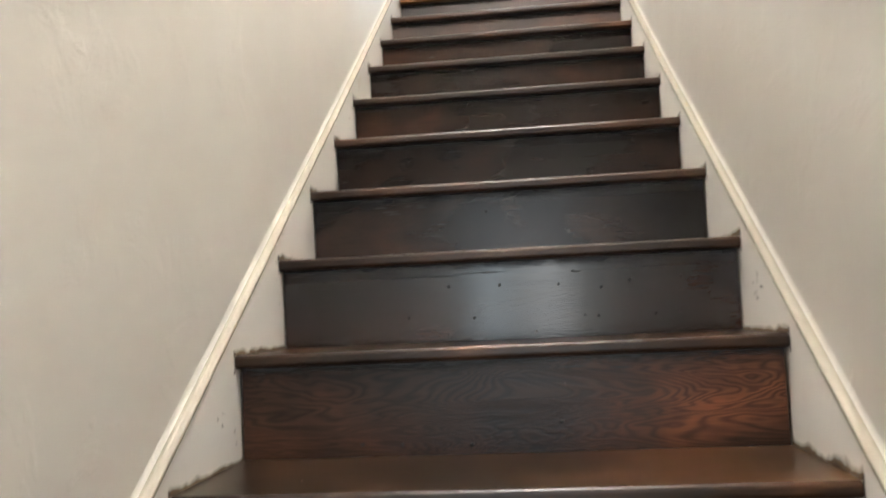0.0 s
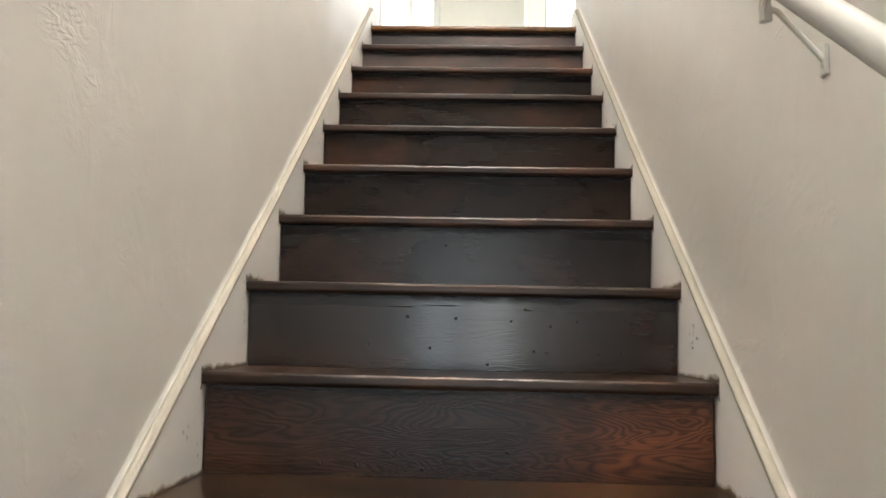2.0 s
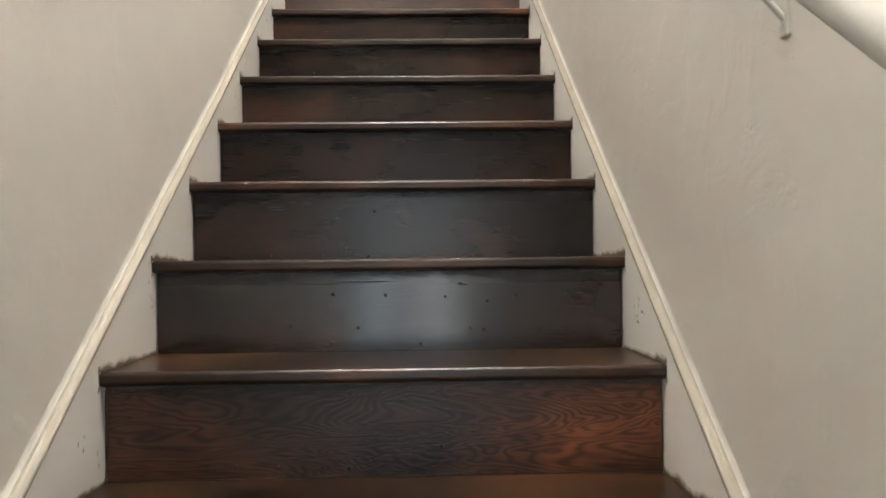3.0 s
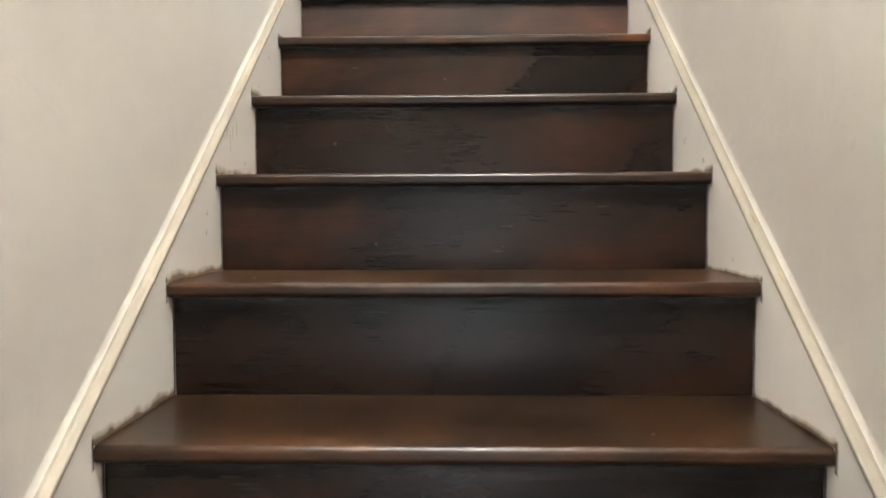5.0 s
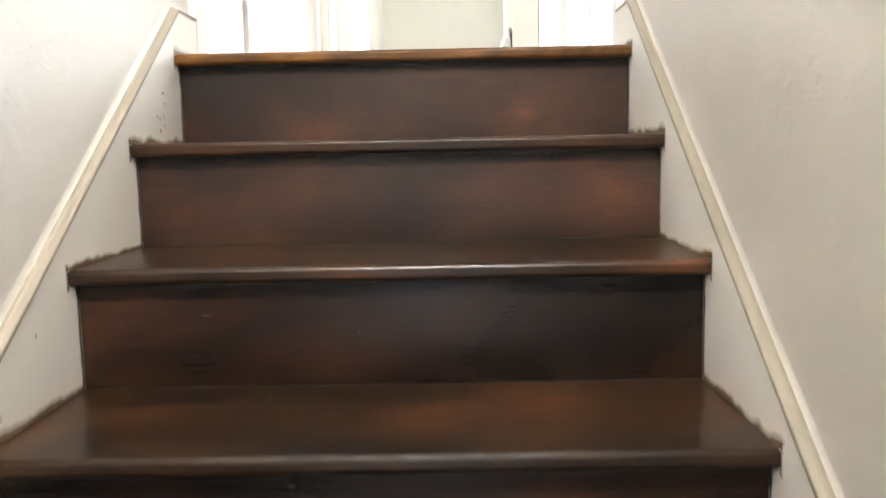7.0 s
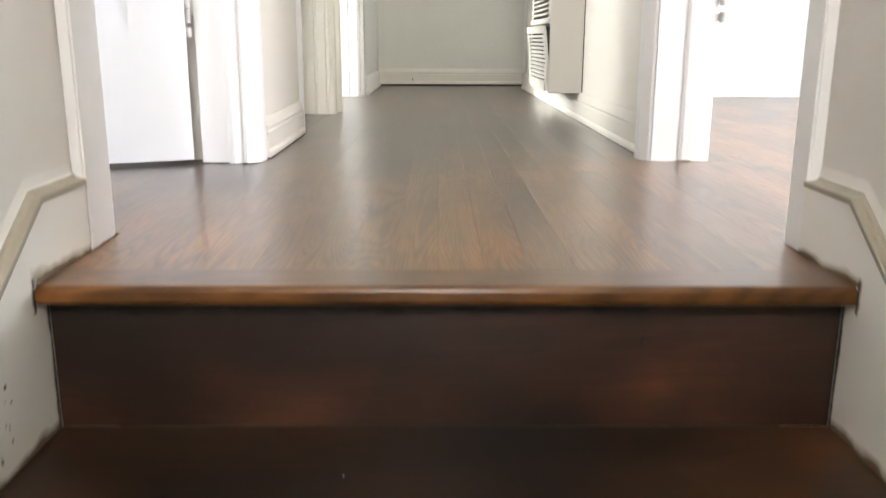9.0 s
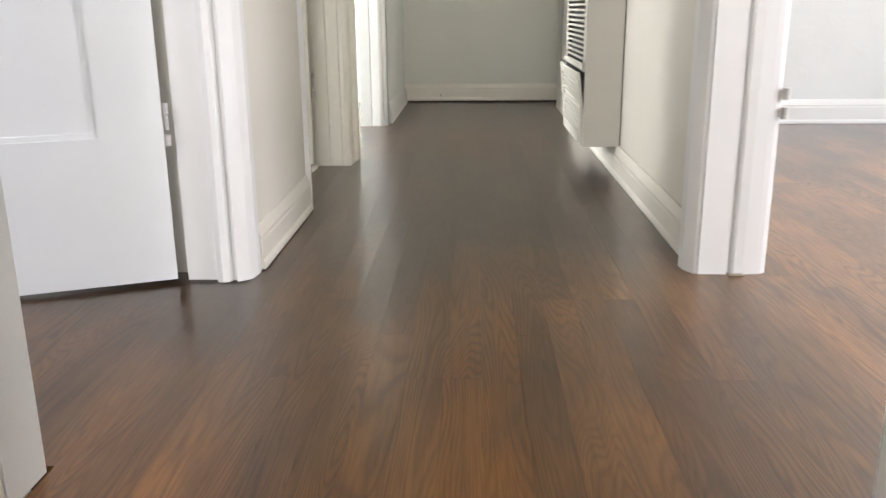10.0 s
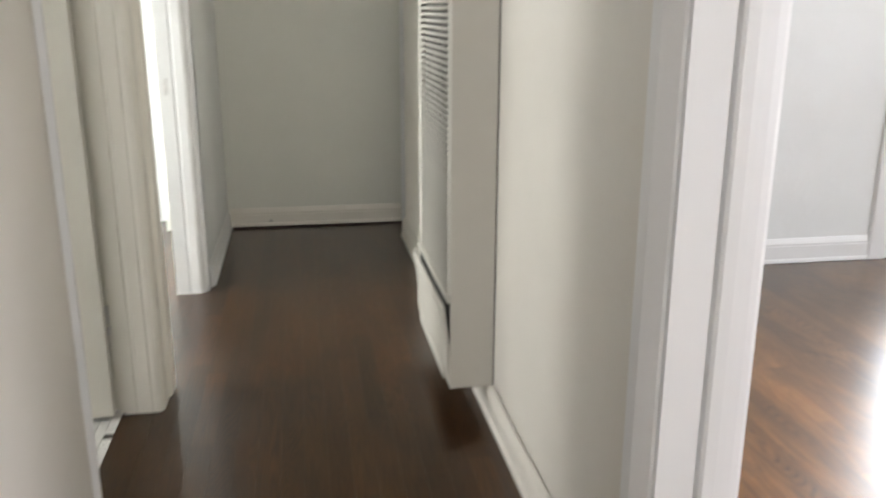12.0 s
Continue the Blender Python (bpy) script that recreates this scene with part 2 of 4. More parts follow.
    c = mix(t, 0.75, c, ramp(t, patch, [(0.30, (0.60, 0.58, 0.58)), (0.50, (0.98, 0.97, 0.97)), (0.70, (1.38, 1.30, 1.20))]), "MULTIPLY")
    # light painted in: paler at stair head and side room, darker down the hall
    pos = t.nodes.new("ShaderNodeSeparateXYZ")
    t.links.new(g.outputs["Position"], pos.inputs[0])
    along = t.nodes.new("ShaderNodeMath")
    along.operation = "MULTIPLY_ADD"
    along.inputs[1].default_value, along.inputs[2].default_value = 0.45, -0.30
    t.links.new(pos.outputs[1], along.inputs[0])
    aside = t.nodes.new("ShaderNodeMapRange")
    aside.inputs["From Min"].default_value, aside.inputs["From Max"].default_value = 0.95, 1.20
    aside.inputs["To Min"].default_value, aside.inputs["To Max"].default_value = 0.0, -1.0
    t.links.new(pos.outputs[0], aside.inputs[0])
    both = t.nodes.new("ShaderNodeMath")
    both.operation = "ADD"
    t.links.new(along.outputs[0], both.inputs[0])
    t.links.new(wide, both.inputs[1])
    light_level = t.nodes.new("ShaderNodeMath")
    light_level.operation = "ADD"
    t.links.new(both.outputs[0], light_level.inputs[0])
    t.links.new(aside.outputs[0], light_level.inputs[1])
    c = mix(t, 1.0, c, ramp(t, light_level.outputs[0], [(0.0, (1.80, 1.66, 1.54)), (0.14, (1.42, 1.34, 1.26)), (0.45, (0.94, 0.90, 0.86)), (0.78, (0.34, 0.29, 0.24))]), "MULTIPLY")
    if tone != 1.0:
        c = mix(t, 1.0, c, (tone, tone * 0.96, tone * 0.94), "MULTIPLY")
    t.links.new(c, b.inputs["Base Color"])
    b.inputs["Roughness"].default_value = 0.34
    b.inputs["Specular IOR Level"].default_value = 0.20
    b.inputs["Specular Tint"].default_value = (1.0, 0.80, 0.62, 1)
    b.inputs["Coat Weight"].default_value, b.inputs["Coat Roughness"].default_value = 1.0, 0.26
    b.inputs["Coat IOR"].default_value = 1.27
    n = bump(t, b, fine, 0.08, 0.0004)
    bump(t, b, patch, 0.10, 0.002, n)
    return m


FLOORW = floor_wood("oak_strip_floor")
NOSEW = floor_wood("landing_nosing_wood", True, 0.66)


def plain(name, color, rough, metal=0.0, grain=0.15):
    m, t, b = nodes(name, rough, metal)
    n = noise_tex(t, world_mapped(t, (1, 1, 1)), 40, 4)
    t.links.new(ramp(t, n, [(0.3, tuple(c * (1 - grain) for c in color)), (0.7, tuple(min(1, c * (1 + grain)) for c in color))]), b.inputs["Base Color"])
    bump(t, b, n, 0.1, 0.001)
    return m




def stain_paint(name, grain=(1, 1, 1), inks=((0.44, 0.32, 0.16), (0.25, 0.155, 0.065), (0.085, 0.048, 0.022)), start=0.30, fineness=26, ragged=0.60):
    """Wood stain rubbed onto the painted boards: densest at the joint, thinning out in ragged licks. Also the varnish
    and shade under the nosings.
    """
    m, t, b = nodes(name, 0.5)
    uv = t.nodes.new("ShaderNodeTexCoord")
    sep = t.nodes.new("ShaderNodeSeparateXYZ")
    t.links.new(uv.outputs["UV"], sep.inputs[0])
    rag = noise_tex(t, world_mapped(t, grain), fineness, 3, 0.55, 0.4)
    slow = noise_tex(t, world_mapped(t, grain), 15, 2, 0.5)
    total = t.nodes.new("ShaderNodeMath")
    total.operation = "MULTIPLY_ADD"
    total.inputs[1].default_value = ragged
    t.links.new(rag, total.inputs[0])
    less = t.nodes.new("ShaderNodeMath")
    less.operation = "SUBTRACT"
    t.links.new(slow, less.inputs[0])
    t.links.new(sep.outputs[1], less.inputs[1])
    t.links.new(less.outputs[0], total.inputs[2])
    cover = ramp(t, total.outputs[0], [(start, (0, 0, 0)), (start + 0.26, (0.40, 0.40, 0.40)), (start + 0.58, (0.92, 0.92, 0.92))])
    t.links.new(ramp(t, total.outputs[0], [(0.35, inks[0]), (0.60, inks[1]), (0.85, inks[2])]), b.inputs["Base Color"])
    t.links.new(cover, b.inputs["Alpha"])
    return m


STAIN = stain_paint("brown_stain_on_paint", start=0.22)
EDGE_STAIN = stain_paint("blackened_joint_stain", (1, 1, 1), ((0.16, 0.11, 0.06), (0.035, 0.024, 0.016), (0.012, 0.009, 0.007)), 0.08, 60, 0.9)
RUNS = stain_paint("blackened_varnish_and_shade", (0.45, 1, 1), ((0.010, 0.007, 0.006),) * 3, 0.34, 75, 0.9)
DARK = plain("cavity_shade_black", (0.015, 0.013, 0.012), 0.8)
STEEL = plain("painted_hinge_metal", (0.62, 0.61, 0.60), 0.35, 0.3)
SCREW = plain("screw_hole", (0.010, 0.008, 0.006), 0.6)
TILEW = plain("white_mosaic_tile", (0.74, 0.73, 0.70), 0.2, 0, 0.04)
TILEB = plain("black_mosaic_tile", (0.02, 0.02, 0.02), 0.2)
GROUT = plain("grey_grout", (0.35, 0.34, 0.32), 0.8)
SHOE = plain("dark_floor_stain_and_shade", (0.03, 0.02, 0.014), 0.7)


# ---- building helpers ----
def box(bm, x0, x1, y0, y1, z0, z1, bev=0.0, seg=2):
    r = bmesh.ops.create_cube(bm, size=1, matrix=Matrix.Translation(((x0 + x1) / 2, (y0 + y1) / 2, (z0 + z1) / 2)) @ Matrix.Diagonal((x1 - x0, y1 - y0, z1 - z0, 1)))
    if bev:
        es = list({e for v in r["verts"] for e in v.link_edges})
        bmesh.ops.bevel(bm, geom=es, offset=bev, segments=seg, affect="EDGES", clamp_overlap=True)


def prism(bm, pts, z0, z1):
    """A closed outline of (x, y) raised from z0 to z1."""
    lo = [bm.verts.new((x, y, z0)) for x, y in pts]
    hi = [bm.verts.new((x, y, z1)) for x, y in pts]
    n = len(pts)
    bm.faces.new(lo[::-1])
    bm.faces.new(hi)
    for i in range(n):
        bm.faces.new((lo[i], lo[(i + 1) % n], hi[(i + 1) % n], hi[i]))


def sweep(bm, pts, a, b, axis):
    """A closed outline swept straight along one axis from a to b. Points are the two other coordinates in order."""
    def put(p, s):
        return {"x": (s, p[0], p[1]), "y": (p[0], s, p[1]), "z": (p[0], p[1], s)}[axis]
    lo = [bm.verts.new(put(p, a)) for p in pts]
    hi = [bm.verts.new(put(p, b)) for p in pts]
    n = len(pts)
    bm.faces.new(lo[::-1])
    bm.faces.new(hi)
    for i in range(n):
        bm.faces.new((lo[i], lo[(i + 1) % n], hi[(i + 1) % n], hi[i]))


def finish(bm, name, material, smooth=False):
    bmesh.ops.recalc_face_normals(bm, faces=bm.faces)
    me = bpy.data.meshes.new(name)
    bm.to_mesh(me)
    bm.free()
    me.materials.append(material)
    if smooth:
        for p in me.polygons:
            p.use_smooth = True
    return me


def part(name, bm, material, parent=None, label="", smooth=False):
    ob = new(name, finish(bm, name, material, smooth))
    ob.parent = parent
    return tagged(ob, label=label)


def setting(name, bm, material, label, smooth=False):
    return tagged(part(name, bm, material, None, label, smooth), kind="structure")


def block(name, x0, x1, y0, y1, z0, z1, material, label):
    bm = bmesh.new()
    box(bm, x0, x1, y0, y1, z0, z1)
    return setting(name, bm, material, label)


# ---- walls, floors, ceilings ----
LW, RW = -SKIRT, WIDE + SKIRT      # faces of the stairwell walls
HL, HR = 0.052, 0.966              # faces of the hall walls
T = 0.12

block("wall_stair_left", LW - T, LW, BOTTOM_Y, 0.245, 0, CEIL, WALL, "greige painted plaster wall beside the stairs, slightly lumpy")
block("wall_stair_right", RW, RW + T, BOTTOM_Y, 0.205, 0, CEIL, WALL, "greige painted plaster wall with the handrail, slightly lumpy")
bm = bmesh.new()
box(bm, LW - T, 0.07, BOTTOM_Y - T, BOTTOM_Y, 0, CEIL)
box(bm, 0.87, RW + T, BOTTOM_Y - T, BOTTOM_Y, 0, CEIL)
box(bm, 0.07, 0.87, BOTTOM_Y - T, BOTTOM_Y, 0, 0.25)
box(bm, 0.07, 0.87, BOTTOM_Y - T, BOTTOM_Y, 2.05, CEIL)
setting("wall_entry", bm, WALL, "plain painted wall with an opening at the foot of the stairs")
block("floor_entry", LW - T, RW + T, BOTTOM_Y - T, -13 * RUN + NOSE, -0.12, 0, FLOORW, "dark brown wooden floor at the foot of the stairs")
block("ceiling", -2.8, ROOM_X + 0.3, BOTTOM_Y - T, END_Y + 1.5, CEIL, CEIL + 0.1, CEILP, "plain white painted ceiling over stairs and hall")

# hall, left side: pier between two doorways, then the wall between bathroom and back room, then the far length
DOOR_H = TOP + 2.05
bm = bmesh.new()
box(bm, -0.074, HL, 1.000, 1.592, TOP, CEIL, 0.004, 2)
# extra block behind the open door's hinge, added so its gap stays dark
box(bm, -0.16, -0.0742, 1.035, 1.35, TOP, CEIL)
setting("wall_pier_left", bm, HALL, "short painted wall between two doorways")
block("wall_between_doors_left", -0.020, HL, 2.290, 2.425, TOP, CEIL, HALL, "narrow painted wall between bathroom and back room doorways")
block("wall_far_left", -0.020, HL + 0.05, 3.300, END_Y, TOP, CEIL, ROOMP, "painted wall at the far end of the hall")
for a, b in ((0.245, 1.0), (1.592, 2.29), (2.425, 3.30)):
    block("wall_over_door", -0.075, HL, a, b, DOOR_H, CEIL, HALL, "painted wall above a doorway")
block("wall_end", -0.2, 1.6, END_Y, END_Y + T, TOP, CEIL, ENDP, "dim painted wall that closes the hall")
bm = bmesh.new()
box(bm, HR, 1.085, 1.060, 4.02, TOP, CEIL)
setting("wall_hall_right", bm, HALL, "painted hall wall that carries the wall heater")
block("wall_over_door", HR, 1.085, 0.205, 1.060, DOOR_H, CEIL, HALL, "painted wall above a doorway")

# right room
bm = bmesh.new()
for x0, x1, z0, z1 in ((1.085, 3.115, TOP, CEIL), (3.95, ROOM_X + T, TOP, CEIL), (3.115, 3.95, TOP, TOP + 0.35), (3.115, 3.95, TOP + 2.05, CEIL)):
    box(bm, x0, x1, ROOM_Y, ROOM_Y + T, z0, z1)
setting("wall_room_far", bm, ROOMP, "bright white wall of the side room with a window opening")
bm = bmesh.new()
for y0, y1, z0, z1 in ((-1.2, -0.9, TOP, CEIL), (0.5, ROOM_Y, TOP, CEIL), (-0.9, 0.5, TOP, TOP + 0.65), (-0.9, 0.5, TOP + 2.05, CEIL)):
    box(bm, ROOM_X, ROOM_X + T, y0, y1, z0, z1)
setting("wall_room_outer", bm, ROOMP, "white outer wall of the side room with a window opening")
block("wall_room_back", RW + T, ROOM_X + T, -1.2 - T, -1.2, TOP, CEIL, ROOMP, "white wall of the side room")
# left rooms
bm = bmesh.new()
for y0, y1, z0, z1 in ((-1.2, 1.55, TOP, CEIL), (2.25, 2.3, TOP, CEIL), (3.5, 4.6, TOP, CEIL),
                       (1.55, 2.25, TOP, TOP + 1.15), (1.55, 2.25, TOP + 2.05, CEIL),
                       (2.3, 3.5, TOP, TOP + 0.7), (2.3, 3.5, TOP + 2.1, CEIL)):
    box(bm, -2.6 - T, -2.6, y0, y1, z0, z1)
setting("wall_left_outer", bm, ROOMP, "white outer wall of the left rooms with window openings")
bm = bmesh.new()
for x0, x1, z0, z1 in ((-2.6, -2.0, TOP, CEIL), (-1.0, LW - T, TOP, CEIL), (-2.0, -1.0, TOP, TOP + 0.75), (-2.0, -1.0, TOP + 2.05, CEIL)):
    box(bm, x0, x1, -1.2 - T, -1.2, z0, z1)
setting("wall_left_room_near", bm, ROOMP, "white wall of the left room with a window opening")
block("wall_left_room_between", -2.6, -0.0745, 1.35, 1.35 + 0.1, TOP, CEIL, ROOMP, "white wall between left room and bathroom")
block("wall_bath_far", -2.6, -0.020, 2.31, 2.41, TOP, CEIL, ROOMP, "white wall between bathroom and back room")
block("wall_back_room_far", -2.6, -0.020, 4.5, 4.6, TOP, CEIL, ROOMP, "white wall of the back room")

# ---- skirt boards ----
def skirt(name, x0, x1, cap0, cap1):
    """Board along the stairs whose top follows the slope and levels off at the landing."""
    up = 0.050
    slope = RISE / RUN
    cap_z = TOP + 0.092
    y_low = (0.06 - TOP - up) / slope
    mid = (-1.3, TOP + up - 0.004 - slope * 1.3)
    y_turn = 0.042
    line = [(y_low - 0.05, 0.0), (y_low - 0.05, 0.06), (y_low, 0.06), mid, (y_turn, cap_z), (0.165, cap_z), (0.165, TOP - 0.5), (-0.6, TOP - 1.0)]
    bm = bmesh.new()
    sweep(bm, line, x0, x1, "x")
    ob = setting(name, bm, SKIRTP, "off-white painted skirt board rising with the steps, scuffed")
    # the cap: a rounded lip that runs up into the plaster in a soft fillet
    inner, wall = (x1, x0) if cap1 > x1 else (x0, x1)
    side = 1 if inner > wall else -1
    prof = [(0.0, 0.024), (0.0012, 0.0155), (0.0034, 0.0098), (0.0065, 0.0064), (0.010, 0.0050), (0.0145, 0.0044), (0.0178, 0.0036), (0.0190, 0.0020), (0.0192, -0.004)]
    path = [(y_low, 0.06), mid, (y_turn, cap_z), (0.1675, cap_z)]
    for name_, line_, mat, label in (("fillet", prof[:3], WALL, "soft fillet of plaster where the wall meets the skirt board"), ("cap", prof[2:], CAP, "yellowed rounded top edge of the skirt board, darkened against overhead light")):
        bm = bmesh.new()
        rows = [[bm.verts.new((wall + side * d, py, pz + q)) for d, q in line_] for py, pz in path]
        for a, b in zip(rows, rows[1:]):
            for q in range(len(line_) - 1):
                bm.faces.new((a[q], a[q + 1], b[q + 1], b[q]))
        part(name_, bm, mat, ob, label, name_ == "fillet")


skirt("baseboard_stair_left", LW, 0.0, LW, 0.001)
skirt("baseboard_stair_right", WIDE, RW, WIDE - 0.001, RW)

# ---- stairs ----
stairs = tagged(new("staircase"), "dark varnished wooden staircase, old and worn, between two painted walls", "staircase")
rng = random.Random(4)


def riser_mesh():
    bm = bmesh.new()
    box(bm, 0.001, WIDE - 0.001, 0, 0.018, 0, RISE - 0.0235, 0.001, 1)
    return bm


def tread_mesh(depth):
    """Board with a rounded nose towards the climber."""
    th, n = 0.024, 5
    pts = [(depth, 0.0), (depth, -th)]
    for cy, cz, r, a0 in ((0.009, -th + 0.009, 0.009, -90), (0.008, -0.008, 0.008, 180)):
        pts += [(cy + r * math.cos(radians(a0 - 90 * k / n)), cz + r * math.sin(radians(a0 - 90 * k / n))) for k in range(n + 1)]
    bm = bmesh.new()
    sweep(bm, pts, 0.0005, WIDE - 0.0005, "x")
    return bm


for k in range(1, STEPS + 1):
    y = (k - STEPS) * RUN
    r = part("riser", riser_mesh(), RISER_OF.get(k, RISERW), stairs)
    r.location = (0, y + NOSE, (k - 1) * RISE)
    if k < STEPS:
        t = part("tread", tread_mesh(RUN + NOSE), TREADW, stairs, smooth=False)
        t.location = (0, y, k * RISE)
nose = part("landing_nosing", tread_mesh(0.075), NOSEW, stairs, "lighter brown rounded landing nosing")
nose.location = (0, 0, TOP)


def smear(name, corners, mat=None):
    """A thin film on a board: (y, z) at the joint's start and end, then where it has thinned out."""
    x, (a, b, c, d) = corners
    bm = bmesh.new()
    uv = bm.loops.layers.uv.new("UVMap")
    n = 6
    near = [bm.verts.new((x, a[0] + (b[0] - a[0]) * i / n, a[1] + (b[1] - a[1]) * i / n)) for i in range(n + 1)]
    out = [bm.verts.new((x, d[0] + (c[0] - d[0]) * i / n, d[1] + (c[1] - d[1]) * i / n)) for i in range(n + 1)]
    for i in range(n):
        f = bm.faces.new((near[i], near[i + 1], out[i + 1], out[i]))
        for loop, v in zip(f.loops, (0, 0, 1, 1)):
            loop[uv].uv = (0.5, v)
    ob = part(name, bm, mat or STAIN, stairs, "ragged brown stain smeared on the skirt board")
    ob.visible_shadow = False


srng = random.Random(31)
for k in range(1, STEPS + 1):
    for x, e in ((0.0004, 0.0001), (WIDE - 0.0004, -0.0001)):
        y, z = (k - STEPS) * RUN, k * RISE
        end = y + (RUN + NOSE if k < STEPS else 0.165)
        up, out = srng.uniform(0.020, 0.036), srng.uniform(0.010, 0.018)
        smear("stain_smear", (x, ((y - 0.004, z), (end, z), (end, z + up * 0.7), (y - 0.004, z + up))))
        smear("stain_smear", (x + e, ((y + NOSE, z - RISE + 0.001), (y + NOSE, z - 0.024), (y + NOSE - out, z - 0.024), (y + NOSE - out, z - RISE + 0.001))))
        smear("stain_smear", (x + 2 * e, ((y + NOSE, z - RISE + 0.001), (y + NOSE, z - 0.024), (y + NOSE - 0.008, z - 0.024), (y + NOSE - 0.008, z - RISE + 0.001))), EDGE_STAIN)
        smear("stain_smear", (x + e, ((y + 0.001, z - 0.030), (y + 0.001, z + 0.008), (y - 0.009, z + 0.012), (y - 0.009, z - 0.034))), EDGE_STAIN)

# old varnish runs and painted shade in one dark strip under the nosings
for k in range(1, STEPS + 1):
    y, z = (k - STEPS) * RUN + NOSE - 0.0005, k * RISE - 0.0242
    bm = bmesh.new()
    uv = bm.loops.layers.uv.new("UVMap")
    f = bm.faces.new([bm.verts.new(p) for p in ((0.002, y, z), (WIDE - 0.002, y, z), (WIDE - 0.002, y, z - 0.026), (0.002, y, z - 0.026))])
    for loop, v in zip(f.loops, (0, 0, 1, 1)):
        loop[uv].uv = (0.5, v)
    part("varnish_run", bm, RUNS, stairs, "ragged blackened varnish with painted shade under the nosing").visible_shadow = False

# old screw holes in two risers
def screw(x, z, k, r=0.0035):
    bm = bmesh.new()
    bmesh.ops.create_cone(bm, cap_ends=True, segments=8, radius1=r, radius2=r * 0.7, depth=0.0016)
    s = part("screw_hole", bm, SCREW, stairs, "small dark screw hole")
    s.matrix_basis = pose(x, (k - STEPS) * RUN + NOSE - 0.0004, (k - 1) * RISE + z, 90)


HOLES = {
    6: ((0.215, 0.022), (0.285, 0.020), (0.405, 0.016), (0.56, 0.05)),
    7: ((0.265, 0.052), (0.400, 0.047), (0.525, 0.014), (0.625, 0.044), (0.652, 0.041), (0.765, 0.040), (0.812, 0.043), (0.455, 0.112), (0.575, 0.108), (0.718, 0.110), (0.820, 0.114), (0.35, 0.114), (0.605, 0.134), (0.66, 0.098)),
    8: ((0.180, 0.014), (0.300, 0.013), (0.405, 0.010), (0.535, 0.011), (0.650, 0.008), (0.755, 0.010), (0.850, 0.009), (0.42, 0.115)),
    12: ((0.42, 0.08),), 14: ((0.455, 0.085), (0.70, 0.11), (0.30, 0.10)), 10: ((0.30, 0.05), (0.545, 0.045)), 9: ((0.72, 0.15),), 11: ((0.18, 0.08),)}
for k, spots in HOLES.items():
    for x, z in spots:
        screw(x, z, k, 0.0028 + 0.0012 * ((x * 37) % 1))


def split(x, z, k, length, h=0.0018):
    """A thin dark check in the face of a riser."""
    bm = bmesh.new()
    r = random.Random(int(x * 1000) + k)
    n = 7
    up_, lo_ = [], []
    for i in range(n + 1):
        u = i / n
        w = h * math.sin(math.pi * min(max(u, 0.04), 0.96)) * r.uniform(0.6, 1.2)
        up_.append(bm.verts.new((x + length * u, 0, z + w)))
        lo_.append(bm.verts.new((x + length * u, 0, z - w * 0.6)))
    for i in range(n):
        bm.faces.new((lo_[i], lo_[i + 1], up_[i + 1], up_[i]))
    ob = part("split", bm, SCREW, stairs, "short dark split in the wood")
    ob.location = (0, (k - STEPS) * RUN + NOSE - 0.0006, (k - 1) * RISE)


for x, z, k, l in ((0.150, 0.137, 8, 0.035), (0.165, 0.127, 8, 0.045), (0.175, 0.121, 8, 0.040), (0.222, 0.138, 8, 0.020), (0.250, 0.134, 8, 0.030), (0.252, 0.139, 8, 0.022),
                   (0.600, 0.132, 7, 0.022), (0.835, 0.112, 7, 0.020), (0.56, 0.142, 6, 0.05), (0.64, 0.138, 6, 0.045), (0.30, 0.135, 9, 0.05), (0.45, 0.140, 9, 0.09), (0.60, 0.139, 9, 0.05),
                   (0.28, 0.135, 7, 0.10), (0.36, 0.139, 7, 0.12), (0.52, 0.035, 10, 0.03), (0.72, 0.12, 10, 0.03), (0.18, 0.11, 12, 0.02), (0.30, 0.09, 8, 0.02)):
    split(x, z, k, l)

# ---- handrail ----
rail = tagged(new("handrail"), "white painted round wooden handrail on the stairwell wall", "handrail")
rail_dir = Vector((0, RUN, RISE)).normalized()


def tube(bm, pts, r, seg=16):
    rings = []
    for i, p in enumerate(pts):
        p = Vector(p)
        d = (Vector(pts[min(i + 1, len(pts) - 1)]) - Vector(pts[max(i - 1, 0)])).normalized()
        q = d.to_track_quat("Z", "Y")
        rings.append([bm.verts.new(p + q @ Vector((r * math.cos(a), r * math.sin(a), 0))) for a in (2 * math.pi * j / seg for j in range(seg))])
    for a, b in zip(rings, rings[1:]):
        for j in range(seg):
            bm.faces.new((a[j], a[(j + 1) % seg], b[(j + 1) % seg], b[j]))
    bm.faces.new(rings[0][::-1])
    bm.faces.new(rings[-1])


def rail_z(y):
    return TOP + y * RISE / RUN + 0.865


bm = bmesh.new()
tube(bm, [(0.873, -3.62, rail_z(-3.62)), (0.873, -0.55, rail_z(-0.55))], 0.0190, 24)
part("rail", bm, RAILP, rail, smooth=True)
